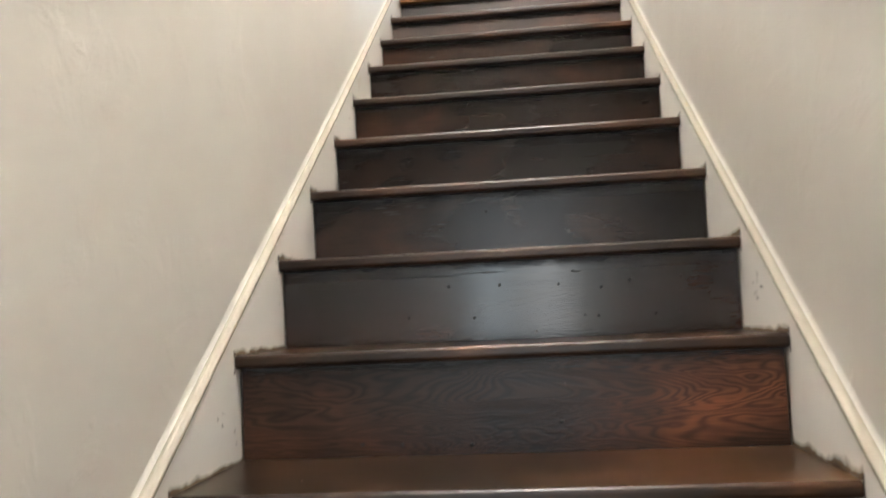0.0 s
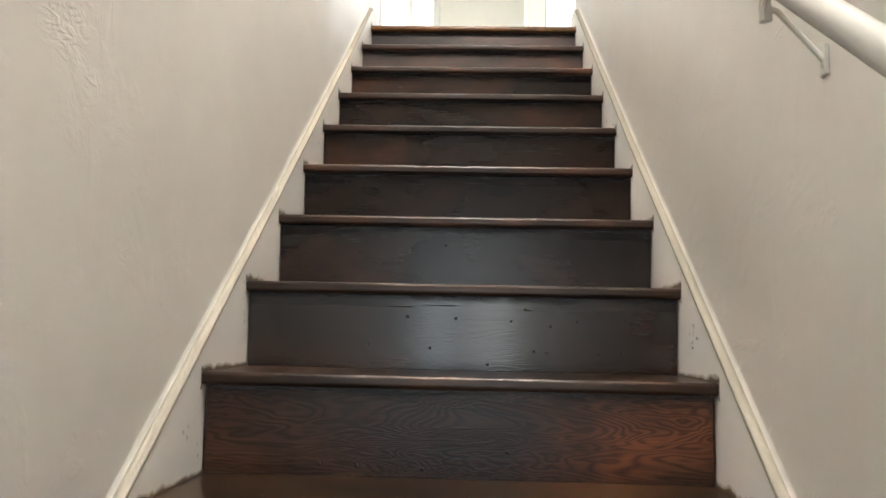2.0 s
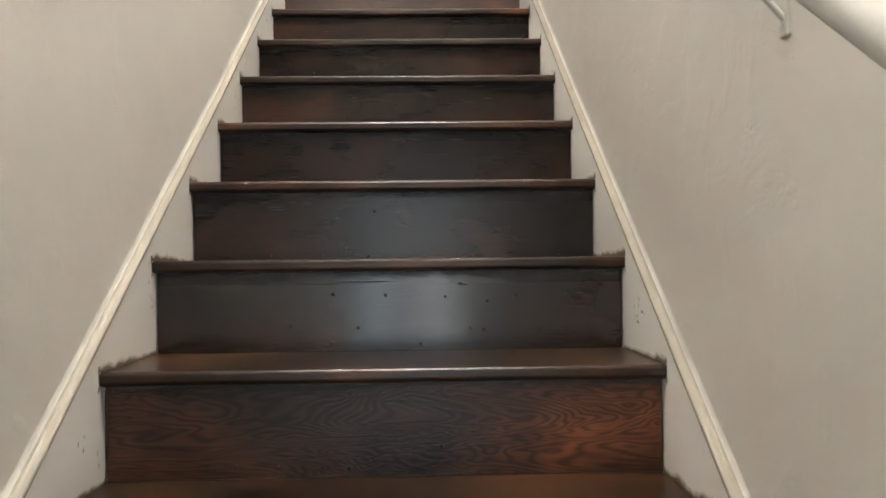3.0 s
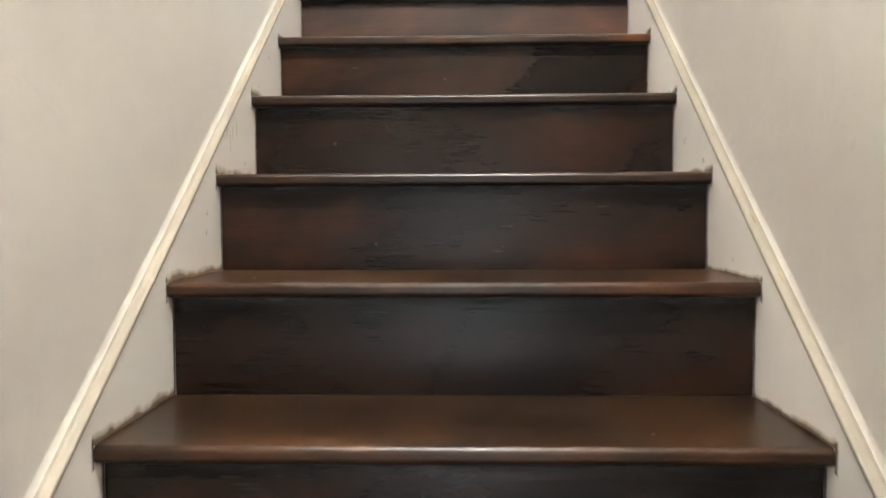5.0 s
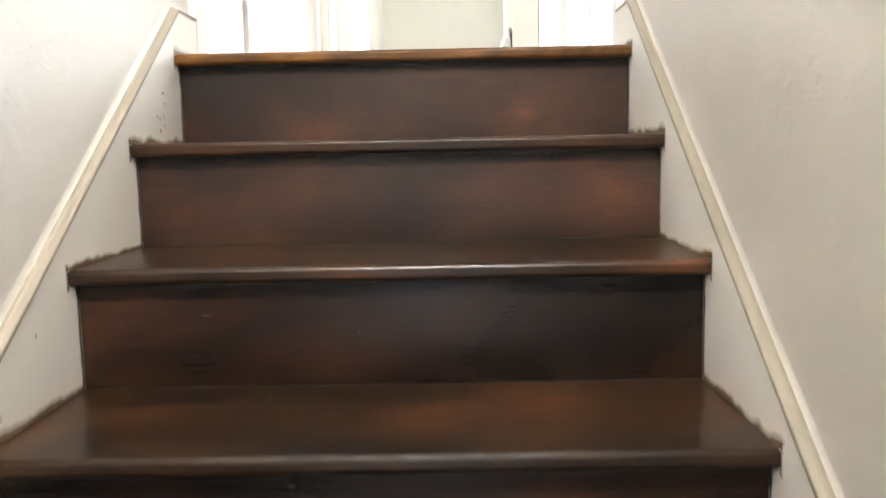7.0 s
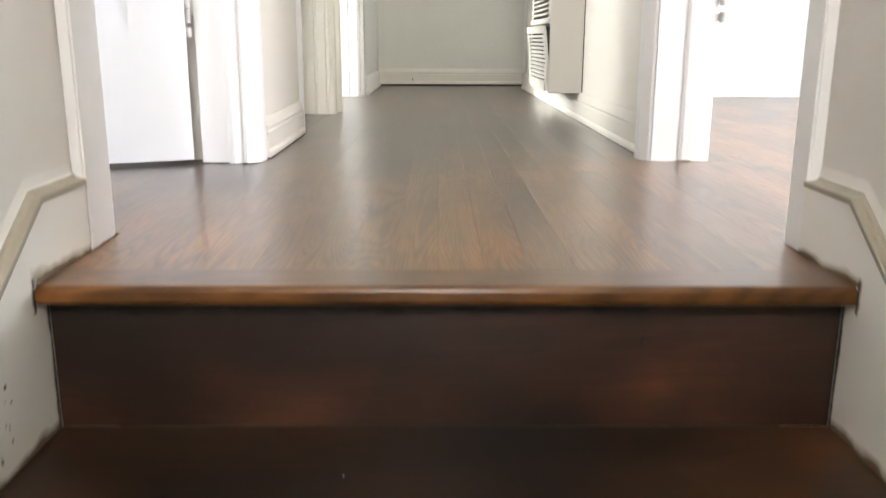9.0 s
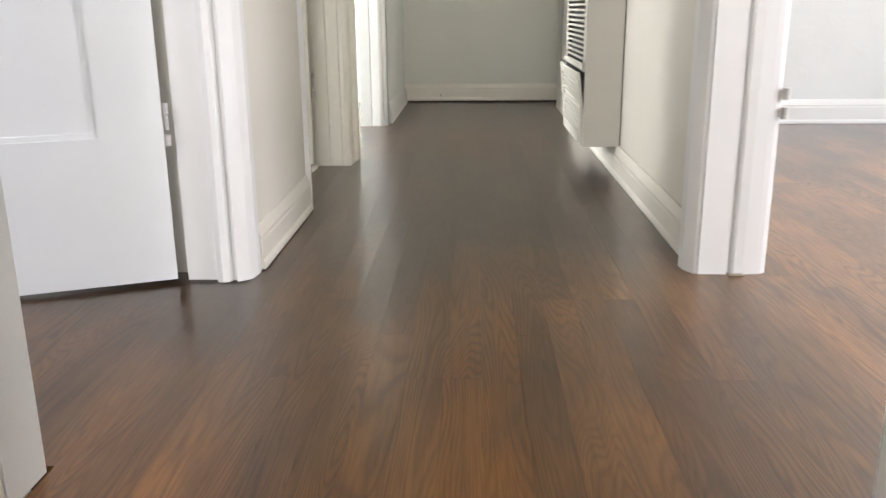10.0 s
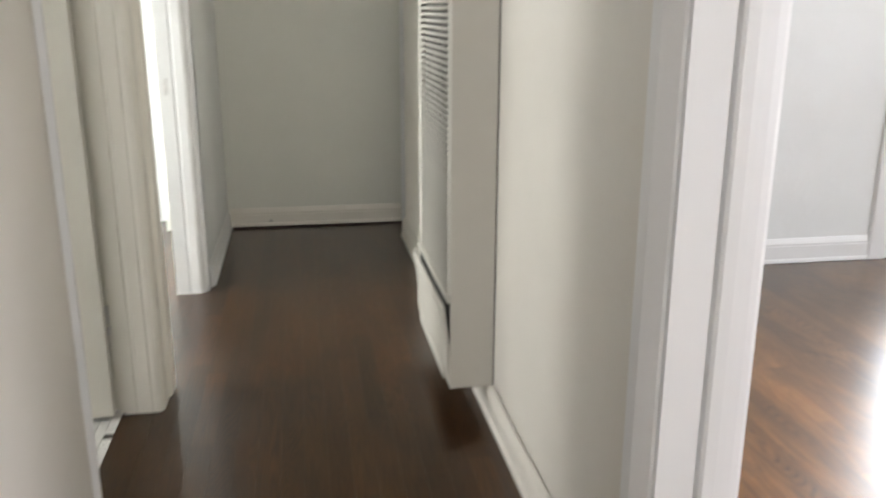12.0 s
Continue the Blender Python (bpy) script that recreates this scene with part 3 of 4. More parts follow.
for y in (-3.45, -2.62, -1.65, -0.75):
    bm = bmesh.new()
    z = rail_z(y)
    tube(bm, [(0.873, y, z - 0.018), (0.873, y, z - 0.052), (0.8732, y, z - 0.062), (0.8735, y, z - 0.066)], 0.0085, 12)
    tube(bm, [(0.876, y, z - 0.048), (0.888, y, z - 0.052), (0.948, y, z - 0.118), (RW - 0.002, y, z - 0.128)], 0.0042, 10)
    box(bm, RW - 0.005, RW, y - 0.011, y + 0.011, z - 0.140, z - 0.098, 0.002, 2)
    part("bracket", bm, RAILP, rail, "white painted metal rail bracket", smooth=False)

# ---- casings, baseboards ----
def casing(name, x0, x1, y0, y1, z0, z1, label, groove=True, normal="x"):
    """Flat board with a raised outer band and a bead, by its foot rectangle."""
    bm = bmesh.new()
    box(bm, x0, x1, y0, y1, z0, z1, 0.003, 2)
    return setting(name, bm, TRIM, label)


casing("trim_stair_left", LW, 0.0, 0.168, 0.255, TOP, DOOR_H + 0.08, "white painted door casing at the head of the stairs")
casing("trim_stair_right", WIDE, RW, 0.160, 0.214, TOP, DOOR_H + 0.08, "greyish white door casing at the head of the stairs")
casing("trim_stair_left_jamb", LW - T, -0.004, 0.2552, 0.262, TOP, DOOR_H, "white door jamb")
casing("trim_stair_right_jamb", WIDE + 0.004, RW + T, 0.2142, 0.222, TOP, DOOR_H, "white door jamb")

# doorway A, far side: jamb then moulded casing on the hall face
def profile_casing(name, pts, z0, z1, label, mat=TRIM):
    bm = bmesh.new()
    prism(bm, pts, z0, z1)
    return setting(name, bm, mat, label)


profile_casing("trim_left_room_far", [(-0.073, 1.0), (-0.073, 0.985), (-0.010, 0.985), (-0.010, 0.973), (0.003, 0.966), (0.014, 0.969), (0.020, 0.982), (0.026, 0.982), (0.030, 0.972),
                                      (0.044, 0.981), (0.052, 0.990), (0.058, 1.004), (0.056, 1.012), (0.060, 1.020), (0.060, 1.046), (HL, 1.046), (HL, 1.0)],
               TOP, DOOR_H + 0.07, "white moulded door casing on the left of the hall")
profile_casing("trim_bathroom_far", [(-0.073, 2.292), (-0.073, 2.288), (-0.038, 2.288), (-0.038, 2.262), (-0.025, 2.262), (-0.025, 2.254), (0.004, 2.254), (0.008, 2.258), (0.018, 2.254), (0.046, 2.254), (0.050, 2.258),
                                     (0.060, 2.255), (0.072, 2.260), (0.078, 2.270), (0.078, 2.330), (0.070, 2.340), (HL, 2.340), (HL, 2.292)],
               TOP, DOOR_H + 0.07, "cream white moulded casing beside the bathroom doorway", CREAM)
profile_casing("trim_back_room_near", [(HL, 2.341), (0.074, 2.341), (0.086, 2.36), (0.086, 2.425), (0.07, 2.436), (-0.02, 2.436), (-0.02, 2.4255), (HL, 2.4255)],
               TOP, DOOR_H + 0.07, "cream white casing between two doorways", CREAM)
profile_casing("trim_back_room_far", [(-0.02, 3.300), (-0.02, 3.272), (0.028, 3.272), (0.032, 3.276), (0.040, 3.272), (0.070, 3.272), (0.080, 3.280), (0.086, 3.300),
                                      (0.100, 3.310), (0.100, 3.350), (HL + 0.05, 3.350), (HL + 0.05, 3.300)],
               TOP, DOOR_H + 0.07, "white moulded casing of the back room doorway")
profile_casing("trim_bathroom_near", [(-0.073, 1.5925), (-0.073, 1.602), (0.062, 1.602), (0.0655, 1.598), (0.0655, 1.590), (HL + 0.0005, 1.588), (HL + 0.0005, 1.5925)],
               TOP, DOOR_H, "white jamb at the near side of the bathroom doorway")
# right doorway, far side: faces the camera
profile_casing("trim_side_room_far", [(0.930, 1.100), (0.926, 1.092), (0.928, 1.066), (0.936, 1.048), (0.943, 1.034), (0.9465, 1.032), (0.948, 1.039), (0.9505, 1.039), (0.952, 1.031), (1.009, 1.031), (1.0105, 1.043), (1.0160, 1.043), (1.0175, 1.032),
                                      (1.023, 1.0295), (1.040, 1.0295), (1.052, 1.031), (1.066, 1.033), (1.078, 1.036), (1.086, 1.041), (1.090, 1.048), (1.090, 1.100), (1.0855, 1.100), (1.0855, 1.0595), (HR - 0.0005, 1.0595), (HR - 0.0005, 1.100)],
               TOP, DOOR_H + 0.07, "bright white moulded door casing of the side room")
for nm, x0, x1, y0, y1 in (("trim_head_left_room", -0.073, 0.058, 0.262, 0.985), ("trim_head_bathroom", -0.073, 0.066, 1.602, 2.254), ("trim_head_back_room", -0.02, 0.07, 2.436, 3.272),
                           ("trim_head_side_room", 0.94, 1.10, 0.222, 1.03)):
    casing(nm, x0, x1, y0, y1, DOOR_H, DOOR_H + 0.07, "white painted head casing over a doorway")
casing("trim_hall_end", 0.978, 1.05, END_Y - 0.012, END_Y, TOP, DOOR_H + 0.07, "white casing strip at the end of the hall")
block("wall_hall_right_far", 1.052, 1.17, 4.02, END_Y, TOP, CEIL, HALL, "painted wall at the far end of the hall")


def baseboard(name, axis, a, b, face, out, h, material, label, lift=0.0015):
    """Board with a moulded cap and a small shoe. face: the wall; out: +1 or -1."""
    pts = [(0, 0), (0.017, 0), (0.0168, 0.009), (0.0145, 0.015), (0.0125, 0.018), (0.0120, h - 0.036), (0.0105, h - 0.030), (0.0115, h - 0.024), (0.0075, h - 0.012), (0.0030, h), (0, h)]
    bm = bmesh.new()
    if axis == "y":
        sweep(bm, [(face + out * p, TOP + lift + q) for p, q in pts], a, b, "y")
    else:
        sweep(bm, [(face + out * p, TOP + lift + q) for p, q in pts], a, b, "x")
    return setting(name, bm, material, label)


baseboard("baseboard_pier", "y", 1.0465, 1.5875, HL, 1, 0.092, BASEP, "white moulded baseboard on the short wall", 0.004)
baseboard("baseboard_hall_right", "y", 1.1005, 4.02, HR - 0.006, -1, 0.092, BASEP, "white moulded baseboard along the hall")
baseboard("baseboard_far_left", "y", 3.351, END_Y - 0.02, HL + 0.05, 1, 0.092, TRIM, "white moulded baseboard at the far end")
baseboard("baseboard_end", "x", 0.108, 0.977, END_Y, -1, 0.092, BASEP, "white moulded baseboard across the end of the hall", 0.010)
baseboard("baseboard_room_far", "x", 1.09, 2.945, ROOM_Y, -1, 0.108, TRIM, "white stepped baseboard in the bright side room")
casing("trim_room_corner", 2.945, 3.03, ROOM_Y - 0.02, ROOM_Y, TOP, CEIL, "white vertical casing in the side room corner")

# dark strips added under the lifted baseboards, painted as the gap's shade
block("floor_gap_end", 0.108, 0.977, END_Y - 0.016, END_Y - 0.0002, TOP + 0.0005, TOP + 0.009, SHOE, "dark strip painted as the shade between floor and end baseboard")
block("floor_gap_pier", HL + 0.0002, HL + 0.017, 1.047, 1.5875, TOP + 0.0005, TOP + 0.0035, SHOE, "dark strip painted as the shade between floor and baseboard")

# ---- doors ----
def panel_door(name, width, label, mat):
    """A leaf with its hinge edge on the z axis, reaching along +x; the front faces -y."""
    ob = tagged(new(name), label, kind="structure")
    h, th = 2.02, 0.035
    bm = bmesh.new()
    st, bot = 0.115, 0.285
    rails = [(0, bot), (0.92, 1.08), (h - 0.12, h)]
    box(bm, 0, st, 0, th, 0, h)
    box(bm, width - st, width, 0, th, 0, h)
    for a, b in rails:
        box(bm, st, width - st, 0, th, a, b)
    part("door_frame", bm, mat, ob)
    for a, b in ((bot, 0.92), (1.08, h - 0.12)):
        bm = bmesh.new()
        box(bm, st - 0.002, width - st + 0.002, 0.010, th - 0.010, a - 0.002, b + 0.002)
        for y in (0.0055, th - 0.0145):
            box(bm, st, st + 0.010, y, y + 0.009, a, b)
            box(bm, width - st - 0.010, width - st, y, y + 0.009, a, b)
            box(bm, st + 0.010, width - st - 0.010, y, y + 0.009, a, a + 0.010)
            box(bm, st + 0.010, width - st - 0.010, y, y + 0.009, b - 0.010, b)
        part("door_panel", bm, mat, ob)
    bm = bmesh.new()
    bmesh.ops.create_uvsphere(bm, u_segments=14, v_segments=8, radius=0.027, matrix=Matrix.Translation((width - 0.06, -0.05, 0.95)))
    tube(bm, [(width - 0.06, -0.04, 0.95), (width - 0.06, 0.0, 0.95)], 0.010, 10)
    part("door_knob", bm, STEEL, ob, "dull metal door knob", smooth=True)
    return ob


def hinge(bm, x, y, z):
    for i in range(3):
        tube(bm, [(x, y, z + i * 0.030), (x, y, z + (0.027 if i == 1 else 0.020) + i * 0.030)], 0.0052 if i != 1 else 0.004, 10)


d1 = panel_door("door_1", 0.70, "white painted panelled door, standing open into the left room", DOORP)
d1.matrix_world = pose(-0.086, 0.962, TOP + 0.010, 0, 0, 180 + 22) @ pose(0, -0.035, 0)
bm = bmesh.new()
hinge(bm, -0.080, 0.966, TOP + 0.275)
hinge(bm, -0.080, 0.966, TOP + 1.60)
part("hinge", bm, STEEL, d1, "painted butt hinge")
bpy.context.view_layer.update()
d1.children[-1].matrix_parent_inverse = d1.matrix_world.inverted()

d2 = panel_door("door_2", 0.64, "white painted panelled door, standing open into the bathroom", CREAM)
d2.matrix_world = pose(-0.051, 2.262, TOP + 0.012, 0, 0, 180 + 4)
bm = bmesh.new()
hinge(bm, -0.0445, 2.258, TOP + 0.235)
hinge(bm, -0.0445, 2.258, TOP + 1.60)
part("hinge", bm, STEEL, d2, "painted butt hinge")
bpy.context.view_layer.update()
d2.children[-1].matrix_parent_inverse = d2.matrix_world.inverted()

bm = bmesh.new()
for z in (0.312, 0.348, 1.62, 1.656):
    tube(bm, [(1.094, 1.034, TOP + z), (1.094, 1.034, TOP + z + 0.022)], 0.0075, 12)
    box(bm, 1.084, 1.094, 1.0345, 1.0395, TOP + z + 0.002, TOP + z + 0.018)
setting("trim_hinge_leaf", bm, STEEL, "white painted hinge barrels on the side room casing")
bm = bmesh.new()
box(bm, -0.004, 0.010, 3.2695, 3.2715, TOP + 0.765, TOP + 0.825, 0.0008, 1)
setting("trim_strike_plate", bm, STEEL, "small metal strike plate in the door jamb")

# ---- wall heater ----
heater = tagged(new("wall_heater"), "beige enamelled wall furnace with louvred front, hung on the hall wall", "wall heater")
HY0, HY1, HX, HZ0, HZ1 = 2.085, 2.66, 0.846, TOP + 0.090, TOP + 1.75
bm = bmesh.new()
th = 0.008
box(bm, HX, HR - 0.003, HY0, HY0 + th, HZ0, HZ1, 0.002, 1)
box(bm, HX, HR - 0.003, HY1 - th, HY1, HZ0, HZ1, 0.002, 1)
box(bm, HX, HR - 0.003, HY0 + th, HY1 - th, HZ1 - th, HZ1)
part("casing_box", bm, HEATP, heater)
bm = bmesh.new()
box(bm, HX, HX + 0.006, HY0 + th, HY0 + 0.055, HZ0 + 0.259, HZ1 - th)
box(bm, HX, HX + 0.006, HY1 - 0.055, HY1 - th, HZ0 + 0.259, HZ1 - th)
box(bm, HX, HX + 0.006, HY0 + 0.055, HY1 - 0.055, HZ1 - 0.08, HZ1 - th)
box(bm, HX - 0.008, HX + 0.006, HY0 + 0.012, HY1 - 0.012, HZ0 + 0.238, HZ0 + 0.258, 0.004, 2)
part("front_frame", bm, HEATP, heater)
# near-black back: the shade between heater and wall put into its colour
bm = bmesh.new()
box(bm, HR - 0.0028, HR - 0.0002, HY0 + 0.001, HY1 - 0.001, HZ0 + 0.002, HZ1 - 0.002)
part("back_panel", bm, DARK, heater, "back of the heater, painted near-black as cavity shade")
z = HZ0 + 0.266
while z < HZ1 - 0.09:
    bm = bmesh.new()
    sweep(bm, [(HX - 0.002, z + 0.004), (HX + 0.014, z), (HX + 0.014, z + 0.0016), (HX - 0.002, z + 0.0112)], HY0 + 0.055, HY1 - 0.055, "y")
    part("louvre", bm, HEATP, heater)
    z += 0.0165


def cover_x(q):
    """Front of the lower cover at a height q above the heater's foot: upright, then leaning out."""
    return HX - 0.008 - max(0.0, q - 0.115) * 0.12


bm = bmesh.new()
cheek = [(cover_x(0.232), HZ0 + 0.232), (cover_x(0.115), HZ0 + 0.115), (HX - 0.008, HZ0 + 0.050), (HX - 0.001, HZ0 + 0.004), (HX + 0.004, HZ0 + 0.004), (HX - 0.0005, HZ0 + 0.115), (HX - 0.0145, HZ0 + 0.232)]
sweep(bm, cheek, HY0 + 0.004, HY0 + 0.060, "y")
sweep(bm, cheek, HY1 - 0.060, HY1 - 0.004, "y")
for a, b in ((0.004, 0.040), (0.205, 0.232)):
    sweep(bm, [(cover_x(b), HZ0 + b), (cover_x(a), HZ0 + a), (cover_x(a) + 0.006, HZ0 + a), (cover_x(b) + 0.006, HZ0 + b)], HY0 + 0.060, HY1 - 0.060, "y")
part("lower_cover", bm, HEATP, heater, "tilted lower cover of the heater")
# black plates added so the gaps between the louvres read as shade
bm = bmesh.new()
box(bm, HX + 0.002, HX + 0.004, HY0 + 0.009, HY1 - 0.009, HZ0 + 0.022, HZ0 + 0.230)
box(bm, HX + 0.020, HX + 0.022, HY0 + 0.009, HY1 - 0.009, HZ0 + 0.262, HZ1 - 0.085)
part("inner_plate", bm, DARK, heater, "added black plates that stand for the shade behind the louvres")
for i in range(11):
    q = 0.046 + i * 0.0145
    fx = cover_x(q)
    bm = bmesh.new()
    sweep(bm, [(fx, HZ0 + q), (fx + 0.009, HZ0 + q + 0.006), (fx + 0.009, HZ0 + q + 0.009), (fx, HZ0 + q + 0.005)], HY0 + 0.060, HY1 - 0.060, "y")
    part("louvre", bm, HEATP, heater)
# underside takes the same painted shade colour
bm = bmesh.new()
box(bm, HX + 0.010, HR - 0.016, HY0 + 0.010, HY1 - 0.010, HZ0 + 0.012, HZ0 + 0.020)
part("bottom_plate", bm, DARK, heater, "underside of the heater, painted near-black as shade")

# ---- window frames that light the rooms ----
def window(name, x, y0, y1, z0, z1, label):
    ob = tagged(new(name), label, kind="structure")
    bm = bmesh.new()
    for a, b, c, d in ((y0, y0 + 0.05, z0, z1), (y1 - 0.05, y1, z0, z1), (y0 + 0.05, y1 - 0.05, z0, z0 + 0.05), (y0 + 0.05, y1 - 0.05, z1 - 0.05, z1), (y0 + 0.05, y1 - 0.05, (z0 + z1) / 2 - 0.02, (z0 + z1) / 2 + 0.02)):
        box(bm, x - 0.02, x + 0.02, a, b, c, d)
    part("window_frame", bm, TRIM, ob)


window("window_1", ROOM_X + 0.05, -0.9, 0.5, TOP + 0.65, TOP + 2.05, "white window frame in the side room")


def window_across(name, y, x0, x1, z0, z1, label):
    ob = tagged(new(name), label, kind="structure")
    bm = bmesh.new()
    for a, b, c, d in ((x0, x0 + 0.05, z0, z1), (x1 - 0.05, x1, z0, z1), (x0 + 0.05, x1 - 0.05, z0, z0 + 0.05), (x0 + 0.05, x1 - 0.05, z1 - 0.05, z1)):
        box(bm, a, b, y - 0.02, y + 0.02, c, d)
    part("window_frame", bm, TRIM, ob)


window_across("window_5", ROOM_Y + 0.05, 3.115, 3.95, TOP + 0.35, TOP + 2.05, "white window frame in the far wall of the side room")
window("window_4", -2.65, 1.55, 2.25, TOP + 1.15, TOP + 2.05, "small white window frame in the bathroom")
window_across("window_2", -1.25, -2.0, -1.0, TOP + 0.75, TOP + 2.05, "white window frame in the left room")
window("window_3", -2.65, 2.3, 3.5, TOP + 0.70, TOP + 2.10, "white window frame in the back room")

fixture = tagged(new("ceiling_light"), "round opal ceiling light above the stairs", "ceiling light")
bm = bmesh.new()
bmesh.ops.create_cone(bm, cap_ends=True, segments=24, radius1=0.09, radius2=0.10, depth=0.03, matrix=Matrix.Translation((0.47, -2.9, CEIL - 0.016)))
part("base", bm, STEEL, fixture)

# ---- outside ground ----
bm = bmesh.new()
bmesh.ops.create_grid(bm, x_segments=2, y_segments=2, size=400, matrix=Matrix.Translation((0, 0, -0.25)))
setting("ground", bm, plain("lawn_ground", (0.06, 0.09, 0.03), 0.9), "plain ground outside the house")

# ---- bathroom floor ----
bath = tagged(new("floor_bathroom"), "white mosaic tile floor with small black tiles", kind="structure")
bm = bmesh.new()
box(bm, -1.2, -0.032, 1.455, 2.305, TOP - 0.10, TOP - 0.0025)
part("floor_bed", bm, GROUT, bath, "grey grout")
tile = None
for i in range(14):
    for j in range(34):
        x, y = -0.046 - i * 0.0255, 1.470 + j * 0.0255
        if y > 2.295:
            continue
        black = (i + 2 * j) % 7 == 3 and i % 2 == 0
        key = "tile_black" if black else "tile"
        if i > 7 and not black:
            continue
        bm = bmesh.new()
        if tile is None or key not in tile:
            tile = tile or {}
            box(bm, -0.0118, 0.0118, -0.0118, 0.0118, 0, 0.004)
            tile[key] = finish(bm, "tile", TILEB if black else TILEW)
        ob = new("tile", tile[key])
        ob.parent = bath
        ob.location = (x, y, TOP - 0.0035)
        if black:
            tagged(ob, label="small black floor tile")
block("floor_threshold", -0.0315, HL, 1.603, 2.2535, TOP - 0.02, TOP + 0.0008, FLOORW, "worn wooden threshold of the bathroom")

# ---- oak strip floor ----
upper = tagged(new("floor_upper"), "brown varnished oak strip floor, glossy and worn", kind="structure")
block("floor_base_side", WIDE + 0.15, ROOM_X, -1.2, 0.0754, TOP - 0.12, TOP - 0.020, SHOE, "dark floor bed under the boards")
block("floor_base_left", -2.6, -0.14, -1.2, 0.0754, TOP - 0.12, TOP - 0.020, SHOE, "dark floor bed under the boards")
block("floor_base", -2.6, ROOM_X, 0.0755, END_Y, TOP - 0.12, TOP - 0.020, SHOE, "dark floor bed under the boards")
SW = 0.057
lengths = [0.45, 0.62, 0.80, 1.05, 1.35]
boards = {}


def board_mesh(length):
    if length not in boards:
        bm = bmesh.new()
        g = 0.0001
        w = SW / 2 - g
        pts = [(-w, -0.018), (w, -0.018), (w, 0.0), (-w, 0.0)]
        sweep(bm, pts, g, length - g, "y")
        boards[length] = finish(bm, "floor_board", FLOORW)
    return boards[length]


rng = random.Random(12)


def lay(x, y0, y1, near, far_bm):
    y = y0
    first = True
    while y < y1 - 1e-6:
        left = y1 - y
        l = rng.choice(lengths)
        if first:
            l, first = rng.choice(lengths[:3]), False
        if l > left - 0.25:
            l = round(left, 4)
        if near and y < 3.4:
            ob = new("floor_board", board_mesh(l))
            ob.parent = upper
            ob.location = (x, y, TOP)
        else:
            w = SW / 2 - 0.0001
            box(far_bm, x - w, x + w, y + 0.0001, y + l - 0.0001, TOP - 0.018, TOP)
        y += l


far = bmesh.new()
for i in range(-45, 76):
    x = 0.0285 + i * SW
    if x - SW / 2 < -2.6 or x + SW / 2 > ROOM_X:
        continue
    inside = -0.02 < x < 0.97
    y0 = 0.0752 if inside else 0.27
    if x > 1.0:
        y0 = -1.2
    if x < -0.14:
        y0 = -1.2
    if x < -0.032 - SW / 2 or x > 1.06:
        segs = [(y0, 1.45), (2.42, 4.49)] if x < 0 else [(y0, ROOM_Y)]
    else:
        segs = [(y0, END_Y)]
    for a, b in segs:
        lay(x, a, b, -0.45 < x < 1.25, far)
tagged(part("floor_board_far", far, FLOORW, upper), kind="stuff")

# ---- small marks ----
def dab(wall_x, side, y, z, w, h, seed):
    """A smoothed-over filler patch, under a millimetre proud of the wall."""
    r = random.Random(seed)
    bm = bmesh.new()
    n = 14
    rim = []
    for i in range(n):
        a = 2 * math.pi * i / n
        k = r.uniform(0.7, 1.1)
        rim.append(bm.verts.new((wall_x + side * 0.0002, y + w * k * math.cos(a), z + h * k * math.sin(a))))
    top = [bm.verts.new((wall_x + side * r.uniform(0.0004, 0.0008), y + (v.co.y - y) * 0.55, z + (v.co.z - z) * 0.55)) for v in rim]
    mid = bm.verts.new((wall_x + side * 0.0006, y, z))
    for i in range(n):
        j = (i + 1) % n
        bm.faces.new((rim[i], rim[j], top[j], top[i]))
        bm.faces.new((top[i], top[j], mid))
    setting("wall_filler_patch", bm, WALL, "small painted-over filler patch on the stairwell wall", True)


for args in ((RW, -1, -2.62, 1.36, 0.018, 0.010), (RW, -1, -2.63, 1.34, 0.010, 0.007), (LW, 1, -2.70, 1.62, 0.020, 0.006), (LW, 1, -2.74, 1.59, 0.022, 0.007),
             (LW, 1, -2.55, 1.24, 0.012, 0.018), (LW, 1, -2.95, 1.30, 0.016, 0.030), (LW, 1, -2.62, 1.05, 0.012, 0.010), (RW, -1, -1.45, 2.18, 0.022, 0.012),
             (RW, -1, -1.43, 2.16, 0.018, 0.006), (LW, 1, -2.86, 1.47, 0.03, 0.012), (RW, -1, -1.62, 1.86, 0.014, 0.010)):
    dab(*args, seed=int(abs(args[2] * 100) + args[3] * 7))

rng = random.Random(8)
FLECK = plain("paint_fleck", (0.55, 0.50, 0.42), 0.6)
for k in range(4, 14):
    for i in range(1):
        bm = bmesh.new()
        a = rng.uniform(0, 3.1)
        box(bm, -0.0026, 0.0026, -0.0009, 0.0009, 0, 0.0006, 0.0003, 1)
        f = part("paint_fleck", bm, FLECK, stairs, "tiny dried paint fleck on a tread")
        f.matrix_basis = pose(rng.uniform(0.1, 0.85), (k - STEPS) * RUN + rng.uniform(0.05, 0.24), k * RISE + 0.0001, 0, 0, math.degrees(a))

bm = bmesh.new()
tube(bm, [(0.313, END_Y - 0.014, TOP + 0.030), (0.309, END_Y - 0.026, TOP + 0.046)], 0.002, 8)
setting("baseboard_nail", bm, SCREW, "bent dark nail in the end baseboard")

bm = bmesh.new()
box(bm, 1.010, 1.040, 1.016, 1.0255, TOP + 0.0005, TOP + 0.004, 0.001, 1)
tagged(part("wood_sliver", bm, CAP), "small yellowish wooden sliver lying at the foot of the door casing", "wood sliver")
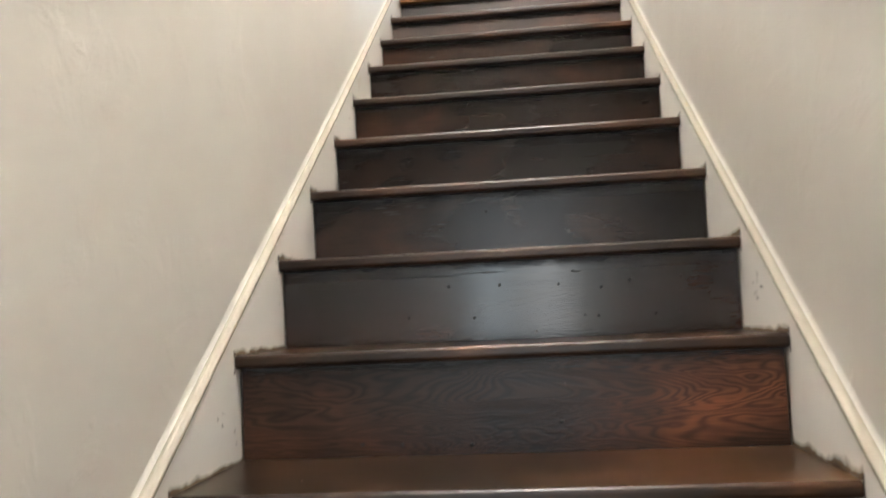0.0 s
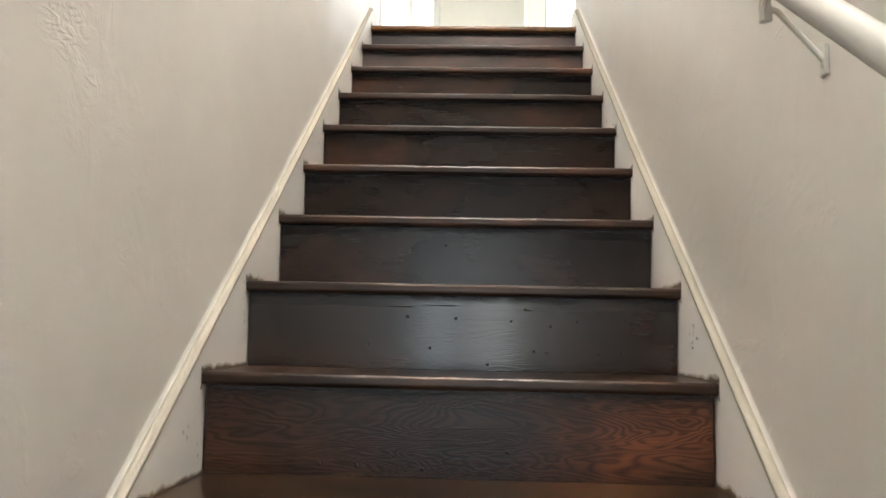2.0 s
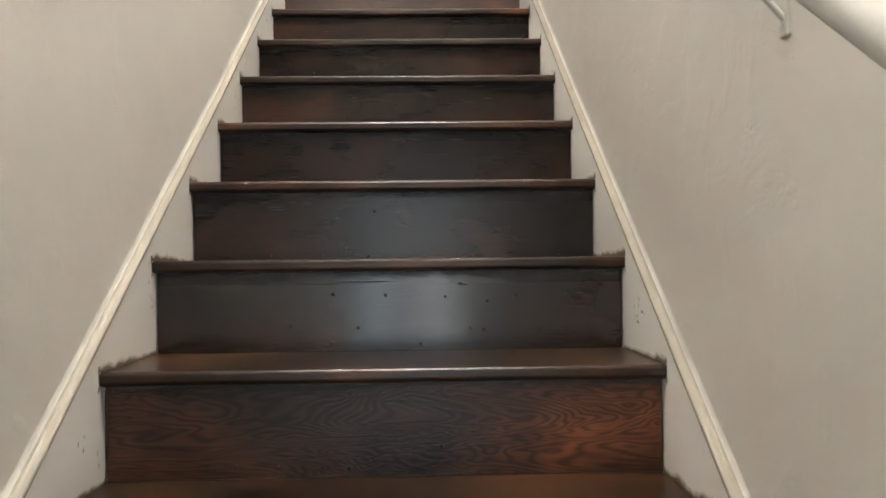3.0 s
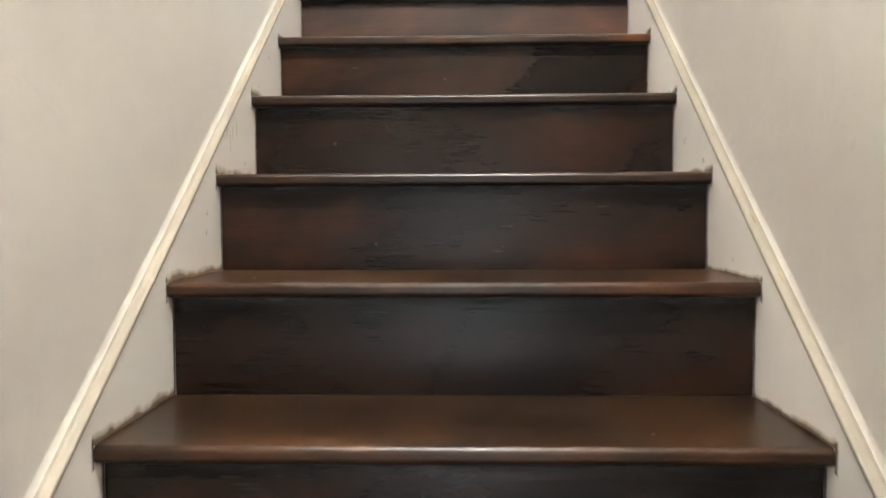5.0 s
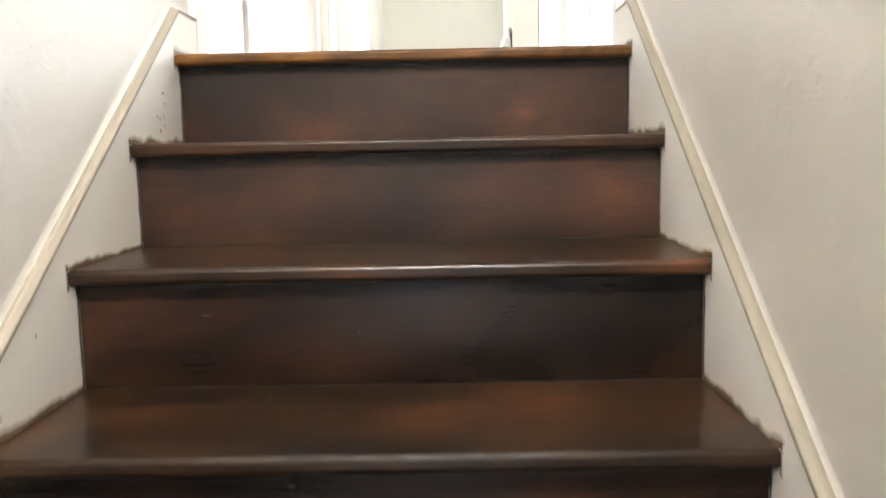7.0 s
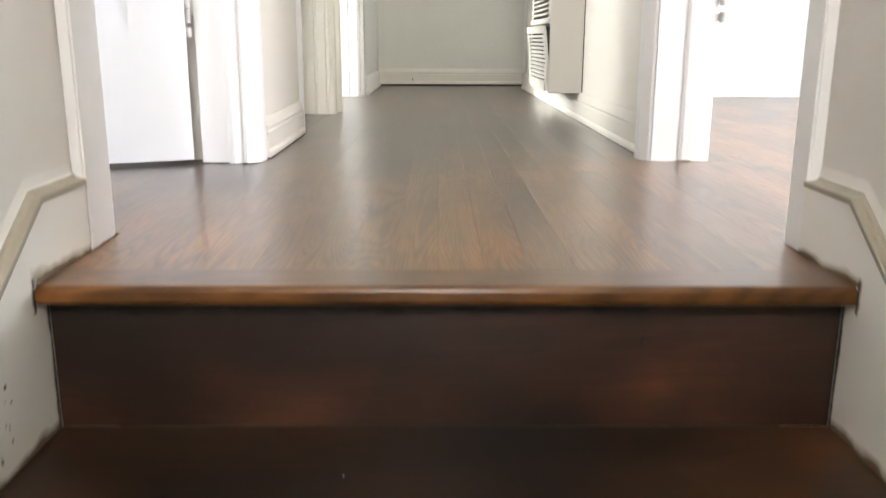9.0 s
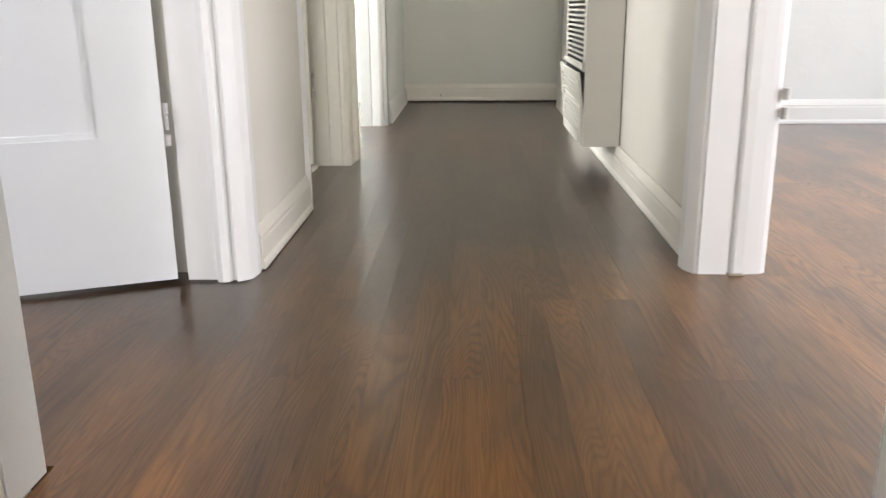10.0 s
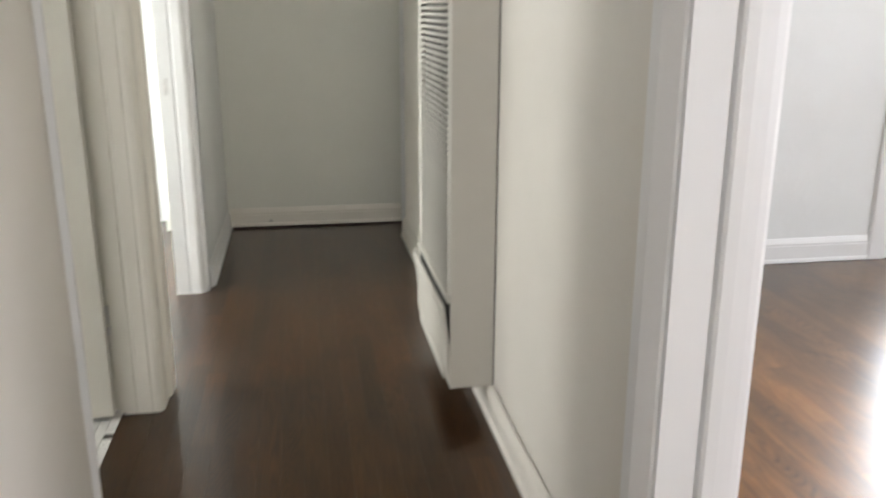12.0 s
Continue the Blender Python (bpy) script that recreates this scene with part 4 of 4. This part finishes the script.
for x0, x1 in ((-0.070, -0.012), (0.0, 0.05)):
    bm = bmesh.new()
    r = random.Random(int(x1 * 100) + 9)
    lo = [bm.verts.new((x0 + (x1 - x0) * i / 12, 0.966 - r.uniform(0, 0.010), TOP + 0.0008)) for i in range(13)]
    hi = [bm.verts.new((x0 + (x1 - x0) * i / 12, 0.986, TOP + 0.0008)) for i in range(13)]
    for i in range(12):
        bm.faces.new((lo[i], lo[i + 1], hi[i + 1], hi[i]))
    setting("floor_stain", bm, SHOE, "dark brown stain on the floor at the foot of the casing")

for x, side, y, z in ((0.0002, 1, -0.085, TOP - 0.085), (WIDE - 0.0002, -1, -2.03, TOP - 1.40), (WIDE - 0.0002, -1, -2.00, TOP - 1.42)):
    bm = bmesh.new()
    bmesh.ops.create_cone(bm, cap_ends=True, segments=8, radius1=0.0035, radius2=0.002, depth=0.0010)
    h = part("nail_hole", bm, SCREW, stairs, "small dark nail hole in the skirt board")
    h.matrix_basis = pose(x, y, z, 0, 90, 0)

DRIP = plain("dark_stain_fleck", (0.10, 0.075, 0.05), 0.5, 0, 0.3)
rng = random.Random(21)
SPOTS = [(0, -0.10, TOP - 0.125, 6), (0, -0.13, TOP - 0.14, 4), (0, -1.93, TOP - 1.36, 4), (1, -1.98, TOP - 1.39, 4), (1, -2.02, TOP - 1.41, 3), (0, -2.24, TOP - 1.57, 4), (0, -1.14, TOP - 0.83, 4), (1, -0.88, TOP - 0.66, 3)]
for right, y, z, count in SPOTS:
    for i in range(count):
        bm = bmesh.new()
        w, h = rng.uniform(0.0008, 0.0022), rng.uniform(0.0015, 0.006)
        x = WIDE - 0.0003 if right else 0.0003
        py, pz = y + rng.uniform(-0.025, 0.025), z + rng.uniform(-0.025, 0.025)
        ring_ = [bm.verts.new((x, py + w * rng.uniform(0.6, 1.2) * math.cos(a), pz + h * rng.uniform(0.6, 1.2) * math.sin(a))) for a in (math.pi * q / 4 for q in range(8))]
        top = bm.verts.new((x + (-0.0004 if right else 0.0004), py, pz))
        for q in range(8):
            bm.faces.new((ring_[q], ring_[(q + 1) % 8], top))
        part("stain_fleck", bm, DRIP, stairs, "dark fleck of wood stain on the skirt board")

# single flecks and drips on the skirt boards, nicks in their caps: (right side, y, z)
FLECKS = [
    (0, -0.878, 1.883),
    (0, -0.649, 2.148),
    (0, -0.750, 2.064),
    (0, -0.784, 2.051),
    (0, -1.923, 1.289),
    (0, -1.804, 1.309),
    (0, -2.184, 0.982),
    (0, -2.178, 0.960),
    (0, -2.180, 1.113),
    (0, -2.052, 0.903),
    (1, -1.027, 1.875),
    (1, -1.031, 1.873),
    (1, -1.218, 1.692),
    (1, -2.010, 1.213),
    (1, -2.189, 1.150),
    (1, -0.823, 2.046),
    (1, -1.345, 1.673),
]
DRIPS = [
    (0, -1.012, 1.937),
    (0, -0.989, 1.921),
    (0, -0.970, 1.938),
    (0, -0.941, 1.949),
]
NICKS = [
    (0, -0.830, 2.101),
    (0, -0.964, 2.008),
    (1, -0.869, 2.087),
    (1, -1.056, 1.969),
    (0, -0.528, 2.308),
    (1, -0.858, 2.102),
    (1, -0.655, 2.237),
    (1, -1.294, 1.795),
    (1, -1.418, 1.726),
]


def blot(name, right, y, z, w, h, mat, label, lift=0.0004):
    """A thin ragged drop of stain lying on a skirt board."""
    r = random.Random(int(abs(y) * 1000 + z * 77))
    x, side = (WIDE, -1) if right else (0.0, 1)
    bm = bmesh.new()
    rim = [bm.verts.new((x + side * lift * 0.6, y + w * r.uniform(0.5, 1.2) * math.cos(a), z + h * r.uniform(0.6, 1.2) * math.sin(a))) for a in (math.pi * q / 5 for q in range(10))]
    mid = bm.verts.new((x + side * lift * 1.6, y, z))
    for q in range(10):
        bm.faces.new((rim[q], rim[(q + 1) % 10], mid))
    part(name, bm, mat, stairs, label)


for right, y, z in FLECKS:
    blot("stain_fleck", right, y, z, 0.0016, 0.0055, DRIP, "dark fleck of wood stain on the skirt board")
PALE = plain("pale_yellow_drip", (0.66, 0.60, 0.48), 0.5, 0, 0.1)
for right, y, z in DRIPS:
    blot("varnish_drip", right, y, z, 0.0060, 0.022, PALE, "pale yellowish drip of varnish on the skirt board", 0.0003)
CHIP = plain("chipped_cap_wood", (0.30, 0.235, 0.15), 0.6, 0, 0.3)
for right, y, z in NICKS:
    x, side = (WIDE, 1) if right else (0.0, -1)
    bm = bmesh.new()
    box(bm, -0.0022, 0.0022, -0.011, 0.011, -0.0007, 0.0007, 0.0006, 1)
    chip = part("cap_chip", bm, CHIP, stairs, "chipped brown nick in the painted cap")
    chip.matrix_basis = pose(x + side * 0.009, y, TOP + 0.050 + y * RISE / RUN + 0.0042, math.degrees(math.atan2(RISE, RUN)))
